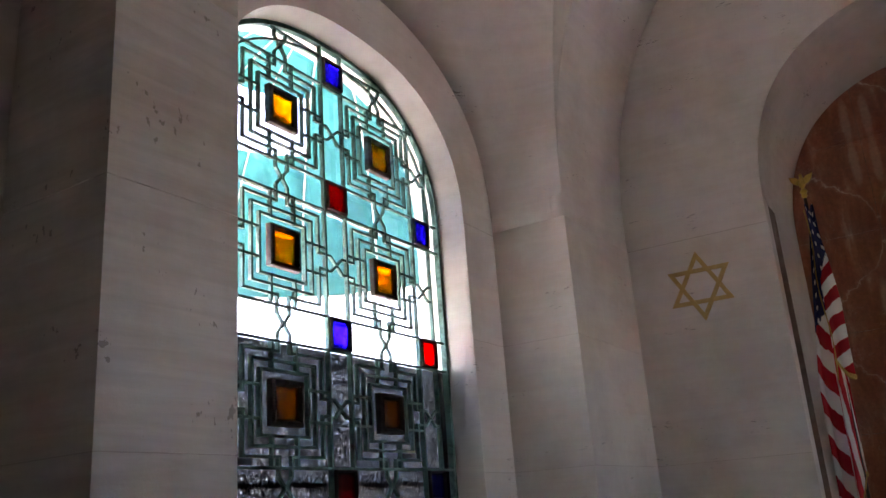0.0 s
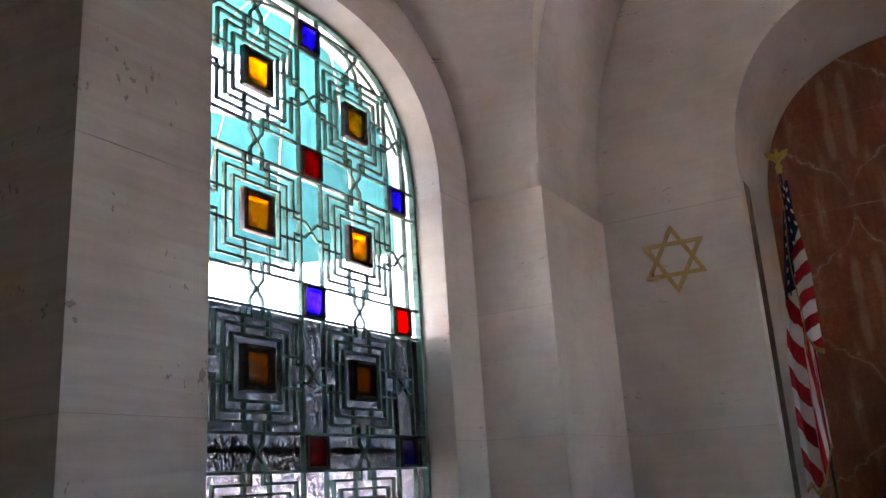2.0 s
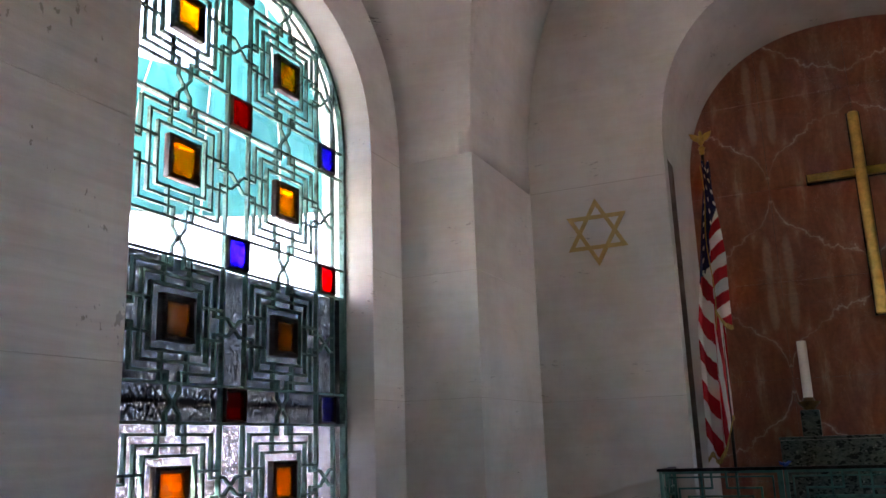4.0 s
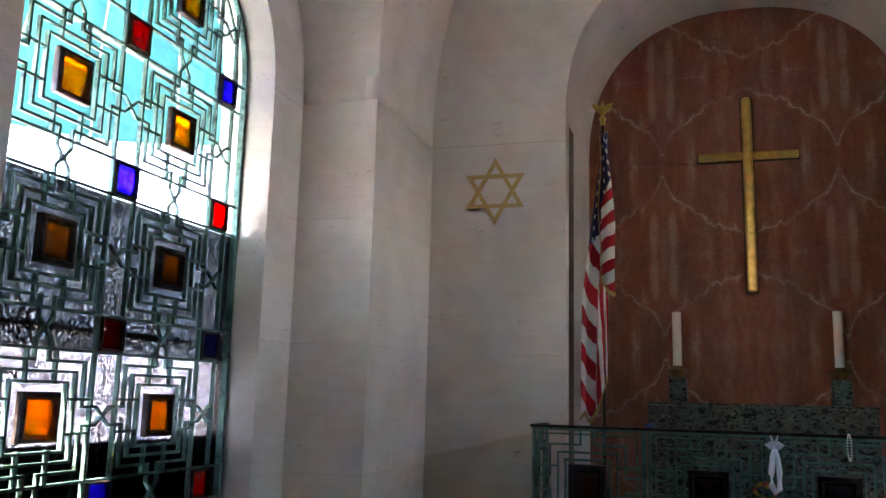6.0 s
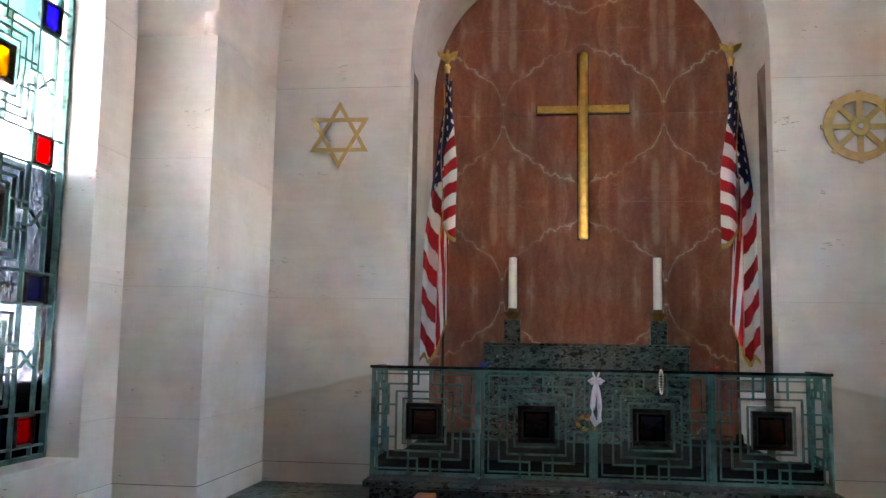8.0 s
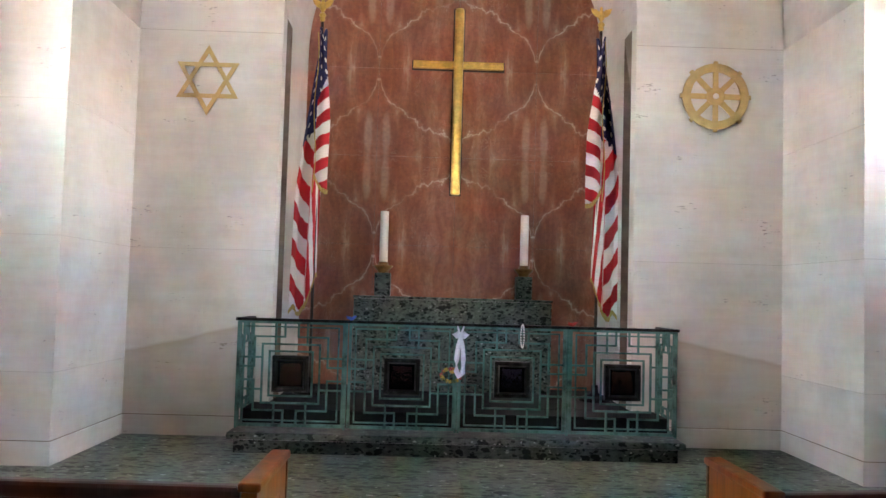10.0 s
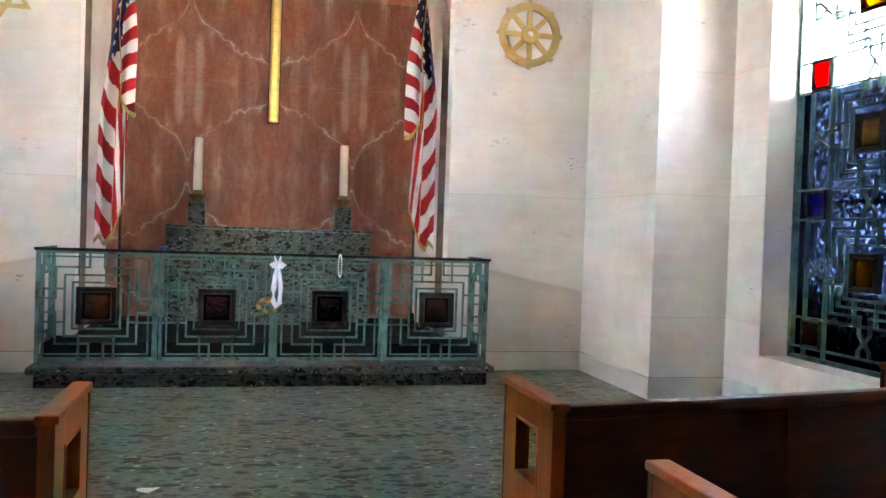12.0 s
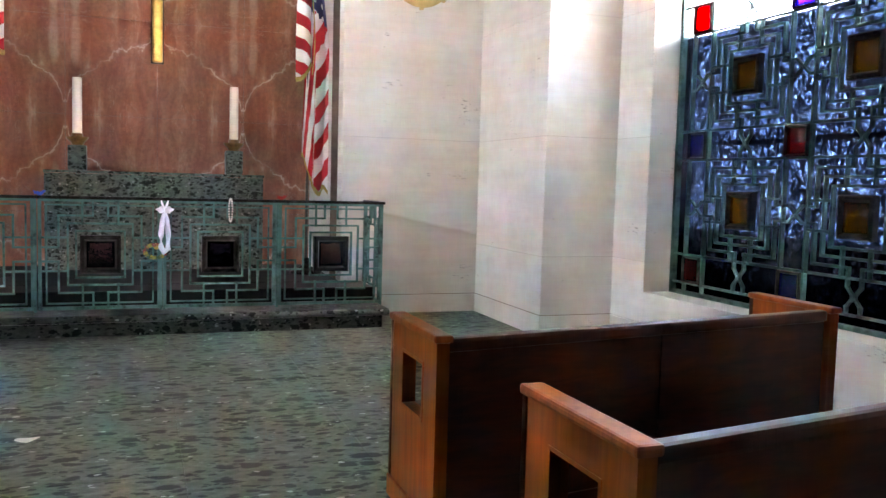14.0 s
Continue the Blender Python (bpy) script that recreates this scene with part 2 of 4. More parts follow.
structure("wall_south", boxes((-4.4, 4.4, YE - 0.3, YE, 0, 8.1)), TRAVERTINE, "plain travertine entrance wall", "wall")
structure("roof", boxes((-4.4, 4.4, YE - 0.3, YM + 0.3, 8.1, 8.3)), TRAVERTINE, "plain roof slab", "roof")


# ---- more materials ----
def math_node(n, l, op, a, b=0.0, c=0.0):
    m = n.new("ShaderNodeMath")
    m.operation = op
    for k, v in enumerate((a, b, c)):
        if isinstance(v, (int, float)):
            m.inputs[k].default_value = v
        else:
            l.new(v, m.inputs[k])
    return m.outputs[0]


def xyz(n, l):
    g = n.new("ShaderNodeNewGeometry")
    s = n.new("ShaderNodeSeparateXYZ")
    l.new(g.outputs["Position"], s.inputs[0])
    return s.outputs


def breccia(name, ground, dark, pale, stretch, scale, rough):
    """Polished breccia: a mottled ground with dark slivers and few pale chips, lying along one way."""
    m, n, l, b = material(name)
    vec = coords(n, l, stretch)
    warp = n.new("ShaderNodeTexNoise")
    warp.inputs["Scale"].default_value, warp.inputs["Detail"].default_value = scale * 0.8, 3
    l.new(vec, warp.inputs["Vector"])
    off = n.new("ShaderNodeVectorMath")
    off.operation = "SCALE"
    l.new(warp.outputs["Color"], off.inputs[0])
    off.inputs["Scale"].default_value = 0.9 / scale
    add = n.new("ShaderNodeVectorMath")
    l.new(vec, add.inputs[0])
    l.new(off.outputs[0], add.inputs[1])
    big = noise_tex(n, l, coords(n, l), 1.3, 6, 0.7)
    mid = noise_tex(n, l, vec, scale * 1.5, 7, 0.78)
    g = ramp(n, [(0.32, tuple(v * 0.45 for v in ground)), (0.5, ground), (0.68, tuple(v * 1.7 for v in ground))])
    l.new(mid, g.inputs[0])
    bg = ramp(n, [(0.3, (0.72, 0.74, 0.72)), (0.68, (1.15, 1.15, 1.12))])
    l.new(big, bg.inputs[0])
    col = mix(n, l, "MULTIPLY", 1.0, g.outputs[0], bg.outputs[0])
    for k, (tone, sc, lo, share) in enumerate(((dark, scale, 0.54, 0.95), (dark, scale * 2.3, 0.50, 0.85), (pale, scale * 3.1, 0.955, 0.75))):
        v = n.new("ShaderNodeTexVoronoi")
        v.inputs["Scale"].default_value = sc
        l.new(add.outputs[0], v.inputs["Vector"])
        some = n.new("ShaderNodeSeparateColor")
        l.new(v.outputs["Color"], some.inputs[0])
        near = ramp(n, [(0.30, (1, 1, 1)), (0.36, (0, 0, 0))])
        ragged = noise_tex(n, l, vec, scale * 4, 3, 0.6)
        size = math_node(n, l, "MULTIPLY_ADD", some.outputs[(k + 1) % 3], 0.30, math_node(n, l, "MULTIPLY", ragged, 0.35))
        l.new(math_node(n, l, "ADD", v.outputs["Distance"], math_node(n, l, "SUBTRACT", size, 0.40)), near.inputs[0])
        pick = math_node(n, l, "GREATER_THAN", some.outputs[k % 3], lo)
        f = math_node(n, l, "MULTIPLY", math_node(n, l, "MULTIPLY", near.outputs[0], pick), share)
        col = mix(n, l, "MIX", f, col, tone)
    l.new(col, b.inputs["Base Color"])
    rr = ramp(n, [(0.3, (rough * 0.7,) * 3), (0.7, (min(1, rough * 1.5),) * 3)])
    l.new(big, rr.inputs[0])
    l.new(rr.outputs[0], b.inputs["Roughness"])
    b.inputs["Specular IOR Level"].default_value = 0.15
    bump(n, l, b, mid, 0.08, 0.002)
    return m


def red_marble():
    """Book-matched red-brown marble: one vein pattern mirrored about every joint."""
    m, n, l, b = material("red_brown_marble")
    s = xyz(n, l)
    u = math_node(n, l, "PINGPONG", math_node(n, l, "ADD", s[0], 0.937), 0.935)
    v = math_node(n, l, "PINGPONG", math_node(n, l, "ADD", s[2], -4.08), 1.05)
    cb = n.new("ShaderNodeCombineXYZ")
    l.new(u, cb.inputs[0])
    l.new(v, cb.inputs[1])
    fold = cb.outputs[0]
    wob = noise_tex(n, l, fold, 4.6, 6, 0.62)
    # main vein: springs in a narrow loop from each upright joint and runs out and away
    f = math_node(n, l, "MULTIPLY_ADD", math_node(n, l, "SQRT", math_node(n, l, "MAXIMUM", math_node(n, l, "SUBTRACT", u, 0.022), 0.0)), 0.75, 0.135)
    d = math_node(n, l, "ABSOLUTE", math_node(n, l, "SUBTRACT", math_node(n, l, "MULTIPLY_ADD", math_node(n, l, "SUBTRACT", wob, 0.5), 0.36, v), f))
    lean = math_node(n, l, "SQRT", math_node(n, l, "DIVIDE", math_node(n, l, "ADD", u, 0.006), math_node(n, l, "ADD", u, 0.146)))
    d = math_node(n, l, "MULTIPLY", d, lean)
    vein = ramp(n, [(0.0, (1, 1, 1)), (0.004, (0.9, 0.9, 0.9)), (0.010, (0.15, 0.15, 0.15)), (0.05, (0, 0, 0))])
    l.new(d, vein.inputs[0])
    # fine threads
    w2 = noise_tex(n, l, fold, 2.6, 8, 0.7, 1.2)
    th = ramp(n, [(0.0, (1, 1, 1)), (0.006, (0, 0, 0))])
    l.new(math_node(n, l, "ABSOLUTE", math_node(n, l, "SUBTRACT", w2, 0.56)), th.inputs[0])
    gate = ramp(n, [(0.36, (0.2,) * 3), (0.55, (1, 1, 1))])
    l.new(noise_tex(n, l, coords(n, l), 2.3, 3), gate.inputs[0])
    # upright cloudy bands
    st = n.new("ShaderNodeMapping")
    st.inputs["Scale"].default_value = (4.0, 1.1, 1)
    l.new(fold, st.inputs["Vector"])
    clouds = noise_tex(n, l, st.outputs[0], 1.25, 5, 0.58, 0.5)
    base = ramp(n, [(0.3, (0.225, 0.070, 0.038)), (0.5, (0.335, 0.115, 0.064)), (0.58, (0.39, 0.160, 0.100)), (0.68, (0.50, 0.31, 0.225))])
    l.new(clouds, base.inputs[0])
    fu = math_node(n, l, "DIVIDE", math_node(n, l, "SUBTRACT", math_node(n, l, "MULTIPLY_ADD", wob, 0.06, u), 0.135), 0.055)
    fv = math_node(n, l, "DIVIDE", math_node(n, l, "SUBTRACT", math_node(n, l, "MULTIPLY_ADD", wob, 0.25, v), 0.93), 0.34)
    far = math_node(n, l, "ADD", math_node(n, l, "MULTIPLY", fu, fu), math_node(n, l, "MULTIPLY", fv, fv))
    flame = ramp(n, [(0.25, (0.55,) * 3), (1.0, (0, 0, 0))])
    l.new(far, flame.inputs[0])
    grit = ramp(n, [(0.35, (0.82, 0.8, 0.8)), (0.65, (1.12, 1.1, 1.08))])
    l.new(noise_tex(n, l, coords(n, l), 26, 5, 0.7), grit.inputs[0])
    col = mix(n, l, "MIX", flame.outputs[0], base.outputs[0], (0.52, 0.34, 0.25))
    col = mix(n, l, "MULTIPLY", 1.0, col, grit.outputs[0])
    col = mix(n, l, "MIX", math_node(n, l, "MULTIPLY", math_node(n, l, "MULTIPLY", th.outputs[0], gate.outputs[0]), 0.5), col, (0.60, 0.43, 0.34))
    strength = math_node(n, l, "MULTIPLY", vein.outputs[0], math_node(n, l, "MULTIPLY", math_node(n, l, "MULTIPLY_ADD", wob, 0.9, 0.25), gate.outputs[0]))
    col = mix(n, l, "MIX", strength, col, (0.74, 0.58, 0.48))
    l.new(col, b.inputs["Base Color"])
    b.inputs["Roughness"].default_value = 0.33
    return m


def wood(name, dark, light, along, rough=0.28):
    m, n, l, b = material(name)
    sc = [26.0, 26.0, 26.0]
    sc[along] = 1.6
    tc = n.new("ShaderNodeTexCoord")
    mp = n.new("ShaderNodeMapping")
    mp.inputs["Scale"].default_value = sc
    l.new(tc.outputs["Object"], mp.inputs["Vector"])
    f = noise_tex(n, l, mp.outputs[0], 1.0, 7, 0.62, 0.5)
    big = noise_tex(n, l, coords(n, l), 2.1, 4, 0.6)
    r = ramp(n, [(0.28, dark), (0.72, light)])
    l.new(f, r.inputs[0])
    w = ramp(n, [(0.3, (0.62, 0.6, 0.58)), (0.65, (1.1, 1.08, 1.05))])
    l.new(big, w.inputs[0])
    l.new(mix(n, l, "MULTIPLY", 1.0, r.outputs[0], w.outputs[0]), b.inputs["Base Color"])
    rr = ramp(n, [(0.3, (rough,) * 3), (0.7, (rough * 1.9,) * 3)])
    l.new(big, rr.inputs[0])
    l.new(rr.outputs[0], b.inputs["Roughness"])
    b.inputs["Specular IOR Level"].default_value = 0.3
    b.inputs["Coat Weight"].default_value, b.inputs["Coat Roughness"].default_value = 0.05, 0.12
    bump(n, l, b, f, 0.12, 0.002)
    return m


def verdigris(name, green, brown, share, rough=0.6):
    m, n, l, b = material(name)
    f = noise_tex(n, l, coords(n, l), 7, 7, 0.7)
    r = ramp(n, [(share - 0.13, brown), (share + 0.06, green), (0.8, tuple(min(1, v * 1.5) for v in green))])
    l.new(f, r.inputs[0])
    l.new(r.outputs[0], b.inputs["Base Color"])
    mt = ramp(n, [(share - 0.1, (0.8,) * 3), (share + 0.05, (0.1,) * 3)])
    l.new(f, mt.inputs[0])
    l.new(mt.outputs[0], b.inputs["Metallic"])
    b.inputs["Roughness"].default_value = rough
    bump(n, l, b, noise_tex(n, l, coords(n, l), 120, 3), 0.4, 0.002)
    return m


def glass(name, tint, rough=0.0, ripple=0.0, scale=25.0):
    m, n, l, b = material(name)
    b.inputs["Base Color"].default_value = (*tint, 1)
    b.inputs["Transmission Weight"].default_value, b.inputs["IOR"].default_value = 1.0, 1.45
    b.inputs["Roughness"].default_value = rough
    if ripple:
        big = noise_tex(n, l, coords(n, l), scale, 2, 0.5, 0.6)
        small = noise_tex(n, l, coords(n, l), scale * 2.2, 2, 0.5)
        bump(n, l, b, math_node(n, l, "MULTIPLY_ADD", small, 0.35, big), 1.0, ripple)
    return m


def rippled_glass(name, tint, scale, relief, through_depth=60.0, spread=(0.15, 0.75, 2.3)):
    """Dark-tinted cathedral glass with a rolled relief that breaks up what lies behind it."""
    m, n, l, b = material(name)
    re = n.new("ShaderNodeBsdfRefraction")
    re.inputs["Color"].default_value, re.inputs["IOR"].default_value, re.inputs["Roughness"].default_value = (*tint, 1), 1.45, 0.0
    gl = n.new("ShaderNodeBsdfGlossy")
    gl.inputs["Roughness"].default_value, gl.inputs["Color"].default_value = 0.25, (0.5, 0.5, 0.5, 1)
    mx = n.new("ShaderNodeMixShader")
    mx.inputs[0].default_value = 0.004
    l.new(re.outputs[0], mx.inputs[1])
    l.new(gl.outputs[0], mx.inputs[2])
    l.new(mx.outputs[0], n["Material Output"].inputs[0])
    skew = coords(n, l, (through_depth, 1, 1))
    big = noise_tex(n, l, skew, scale, 3, 0.6, 0.3)
    small = noise_tex(n, l, skew, scale * 2.6, 2, 0.5, 0.3)
    bp = n.new("ShaderNodeBump")
    bp.inputs["Strength"].default_value, bp.inputs["Distance"].default_value = 1.0, relief
    l.new(math_node(n, l, "MULTIPLY_ADD", small, 0.4, big), bp.inputs["Height"])
    l.new(bp.outputs[0], re.inputs["Normal"])
    # glints of the relief painted into the tint as dark and light spots
    glint_spots = ramp(n, [(0.455, tuple(v * spread[0] for v in tint)), (0.52, tuple(v * spread[1] for v in tint)), (0.575, tuple(min(1, v * spread[2]) for v in tint))])
    l.new(noise_tex(n, l, coords(n, l, (through_depth, 1, 0.8)), scale * 1.5, 3, 0.65, 0.7), glint_spots.inputs[0])
    l.new(glint_spots.outputs[0], re.inputs["Color"])
    return m


def coloured_glass(name, tint, pale, cloudy=0.03):
    """Cast glass block: swirled colour, cloudy, lit through from behind."""
    m, n, l, b = material(name)
    out = n["Material Output"]
    f = noise_tex(n, l, coords(n, l, (1, 1, 0.6)), 17, 5, 0.65, 1.8)
    r = ramp(n, [(0.32, tuple(v * 0.5 for v in tint)), (0.5, tint), (0.68, pale)])
    l.new(f, r.inputs[0])
    tr = n.new("ShaderNodeBsdfRefraction")
    tr.inputs["Roughness"].default_value, tr.inputs["IOR"].default_value = 0.2, 1.2
    l.new(r.outputs[0], tr.inputs["Color"])
    tl = n.new("ShaderNodeBsdfTranslucent")
    l.new(r.outputs[0], tl.inputs["Color"])
    gl = n.new("ShaderNodeBsdfGlossy")
    gl.inputs["Roughness"].default_value = 0.12
    m1, m2 = n.new("ShaderNodeMixShader"), n.new("ShaderNodeMixShader")
    m1.inputs[0].default_value, m2.inputs[0].default_value = cloudy, 0.03
    l.new(tr.outputs[0], m1.inputs[1])
    l.new(tl.outputs[0], m1.inputs[2])
    l.new(m1.outputs[0], m2.inputs[1])
    l.new(gl.outputs[0], m2.inputs[2])
    l.new(m2.outputs[0], out.inputs[0])
    bp = n.new("ShaderNodeBump")
    bp.inputs["Strength"].default_value, bp.inputs["Distance"].default_value = 0.8, 0.01
    l.new(f, bp.inputs["Height"])
    for sh in (tr, tl, gl):
        l.new(bp.outputs[0], sh.inputs["Normal"])
    return m


def fabric(name, color, through=0.35):
    m, n, l, b = material(name)
    out = n["Material Output"]
    f = noise_tex(n, l, coords(n, l), 3, 5)
    r = ramp(n, [(0.3, tuple(v * 0.8 for v in color)), (0.7, tuple(min(1, v * 1.15) for v in color))])
    l.new(f, r.inputs[0])
    tl = n.new("ShaderNodeBsdfTranslucent")
    l.new(r.outputs[0], tl.inputs[0])
    l.new(r.outputs[0], b.inputs["Base Color"])
    b.inputs["Roughness"].default_value = 0.8
    mx = n.new("ShaderNodeMixShader")
    mx.inputs[0].default_value = through
    l.new(b.outputs[0], mx.inputs[1])
    l.new(tl.outputs[0], mx.inputs[2])
    l.new(mx.outputs[0], out.inputs[0])
    return m


FLOOR = breccia("green_breccia_floor", (0.120, 0.142, 0.110), (0.004, 0.005, 0.004), (0.60, 0.61, 0.56), (1.0, 1.9, 1.0), 7.4, 0.36)
ALTAR = breccia("dark_green_marble", (0.105, 0.132, 0.116), (0.014, 0.019, 0.016), (0.34, 0.38, 0.35), (1.0, 1.0, 1.7), 12.0, 0.30)
# near black for the dais, and for the shade painted on the outer jambs
NEAR_BLACK = plain("near_black_dais_jamb", (0.010, 0.012, 0.011), 0.6, 0, 0.4, 6)
NEAR_BLACK.node_tree.nodes["Principled BSDF"].inputs["Specular IOR Level"].default_value = 0.1
STEP = breccia("step_green_marble", (0.066, 0.080, 0.070), (0.005, 0.007, 0.006), (0.34, 0.38, 0.35), (1.0, 1.0, 1.7), 10.0, 0.35)
MARBLE = red_marble()
GROUT = plain("dark_grout", (0.07, 0.072, 0.062), 0.9)
PATINA = verdigris("verdigris_bronze", (0.066, 0.185, 0.158), (0.03, 0.04, 0.035), 0.44)
BRONZE = verdigris("dark_bronze", (0.016, 0.016, 0.014), (0.012, 0.009, 0.007), 0.6, 0.5)
GREY_BRONZE = verdigris("grey_bronze", (0.055, 0.058, 0.054), (0.030, 0.024, 0.020), 0.6, 0.55)
GOLD = plain("hammered_gilt", (0.66, 0.43, 0.12), 0.29, 0.88, 0.28, 14, 0.005)
GILT_FLAT = plain("flat_gold_paint", (0.54, 0.37, 0.14), 0.5, 0.12, 0.15, 12, 0.001)
BRASS = plain("tarnished_brass", (0.20, 0.115, 0.04), 0.42, 0.9, 0.35, 20)
CLEAR = glass("clear_glass", (0.95, 0.99, 0.97))
RIPPLE = rippled_glass("rippled_grey_glass", (0.105, 0.117, 0.119), 44.0, 0.09, 1.0, (0.01, 0.25, 4.4))
# tint raised to carry the bright view behind the lower west pane
RIPPLE_BRIGHT_VIEW = rippled_glass("rippled_glass_bright_view", (0.50, 0.51, 0.52), 44.0, 0.08, 1.0, (0.03, 1.0, 2.0))
RIPPLE_BLUE = rippled_glass("rippled_blue_glass", (0.040, 0.061, 0.084), 28.0, 0.08, 1.0, (0.03, 0.34, 2.5))
# tint lowered to carry the dark view behind the bottom panes
RIPPLE_DARK_VIEW = rippled_glass("rippled_glass_dark_view", (0.012, 0.015, 0.018), 17.0, 0.05, 1.0, (0.06, 0.55, 2.1))
AMBER = coloured_glass("amber_cast_glass", (0.92, 0.30, 0.008), (1.0, 0.60, 0.05))
REDGL = coloured_glass("red_cast_glass", (0.75, 0.008, 0.012), (0.95, 0.03, 0.02), 0.12)
BLUEGL = coloured_glass("blue_cast_glass", (0.015, 0.025, 0.75), (0.06, 0.10, 0.95))
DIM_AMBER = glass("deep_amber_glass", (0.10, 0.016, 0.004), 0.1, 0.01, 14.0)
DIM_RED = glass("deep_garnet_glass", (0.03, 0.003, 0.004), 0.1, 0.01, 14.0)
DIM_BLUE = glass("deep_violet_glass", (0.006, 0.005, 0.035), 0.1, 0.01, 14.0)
# same mahogany darkened for shade on backs and seats; also the dark edge strips
PEW_DARK = wood("dark_shaded_mahogany", (0.036, 0.005, 0.0012), (0.105, 0.018, 0.0022), 0)
# brighter copy for the ends, which catch the window light
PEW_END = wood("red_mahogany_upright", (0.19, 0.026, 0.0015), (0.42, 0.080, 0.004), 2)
WAX = plain("ivory_wax", (0.78, 0.74, 0.66), 0.45, 0, 0.05)
TEAL = fabric("teal_awning_cloth", (0.050, 0.235, 0.225), 0.85)
DARKWOOD = plain("dark_stained_wood", (0.035, 0.018, 0.010), 0.4)

# ---- floor, platform, marble ----
floor = structure("floor", boxes((-4.4, 4.4, YE - 0.3, YM + 0.3, -0.2, -0.006)), GROUT, "dark green breccia marble floor slabs", "floor")
platform = structure("step", boxes((-1.93, 1.93, -0.185, YM - 0.03, 0, 0.13)), STEP, "dark green marble altar step with a rounded nosing", "step")
bm = boxes((-1.98, 1.98, -0.285, YB, 0.124, 0.187), bev=0.027)
nose = part("nosing", bm, STEP, platform)
structure("apse_floor", boxes((-1.775, 1.705, YB - 0.02, YM - 0.024, 0.188, 0.340), (-1.925, 1.925, 0.12, YB - 0.021, 0.188, 0.338), bev=0.004), NEAR_BLACK, "near-black dais of the apse", "floor")

marble = structure("apse_marble", boxes((-1.95, 1.95, YM - 0.02, YM - 0.002, 0, 6.15)), GROUT, "book-matched red-brown marble slabs lining the apse", "wall")

# ---- stone pieces of the walls ----
COURSES = (0.19, 0.72, 1.79, 2.87, 3.93)
for ob in [o for o in bpy.data.objects if o.name.startswith(("pier", "near_pier"))]:
    rough = ob.name.startswith("near")
    sgn = 1 if ob.data.vertices[0].co.x > 0 else -1
    y0, y1 = (YS2, YS) if rough else (YP, YB)
    mt = ROUGH_TRAV if rough else TRAVERTINE
    for z0, z1 in zip((0,) + COURSES, COURSES):
        pr = 0.014 if z0 == 0 else 0.004
        xs = sorted((sgn * (XA - pr), sgn * (XB - 0.002)))
        part("stone_block", boxes((xs[0], xs[1], y0 - pr, y1 + (pr if rough else -0.002), z0 + 0.0015, z1 - 0.0015), bev=0.002), mt, ob)
        if z0 == 0:
            xg = sorted((sgn * (XA - 0.007), sgn * (XB - 0.003)))
            part("mortar_joint", boxes((xg[0], xg[1], y0 - 0.007, y1 - 0.003, z1 - 0.004, z1 + 0.004)), GRIME_LINE, ob)
for wall in [o for o in bpy.data.objects if o.name in ("wall_west", "wall_east")]:
    sgn = 1 if wall.name == "wall_east" else -1
    for y0, y1 in ((YC + WIN_A + 0.003, YP - 0.004), (YS + 0.004, YC - WIN_A - 0.003)):
        for z0, z1 in zip((0,) + COURSES, COURSES):
            pr = 0.014 if z0 == 0 else 0.004
            xs = sorted((sgn * (XB - pr), sgn * (XB + 0.05)))
            part("stone_block", boxes((xs[0], xs[1], y0, y1, z0 + 0.0015, min(z1, 3.90) - 0.0015), bev=0.002), TRAVERTINE, wall)
            xj = sorted((sgn * (XB - 0.002), sgn * (XB + 0.04)))
            part("mortar_joint", boxes((xj[0], xj[1], y0 + 0.002, y1 - 0.002, min(z1, 3.90) - 0.004, min(z1, 3.90) + 0.004)), GRIME_LINE if z0 == 0 else MORTAR, wall)
    xs = sorted((sgn * (XB - 0.008), sgn * (XB + 0.05)))
    part("stone_block", boxes((xs[0], xs[1], YC - WIN_A + 0.003, YC + WIN_A - 0.003, 0.002, 0.452), bev=0.003), TRAVERTINE, wall)
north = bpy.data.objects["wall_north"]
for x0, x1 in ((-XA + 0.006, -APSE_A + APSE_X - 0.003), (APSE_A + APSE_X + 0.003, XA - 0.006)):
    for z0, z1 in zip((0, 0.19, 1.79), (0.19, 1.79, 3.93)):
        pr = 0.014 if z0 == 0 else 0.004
        part("stone_block", boxes((x0, x1, -pr, 0.05, z0 + 0.0015, z1 - 0.0015), bev=0.002), SLOPED_DARK_TRAV, north)
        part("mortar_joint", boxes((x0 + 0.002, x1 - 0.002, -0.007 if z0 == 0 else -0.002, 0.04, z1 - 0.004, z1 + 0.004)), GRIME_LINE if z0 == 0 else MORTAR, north)


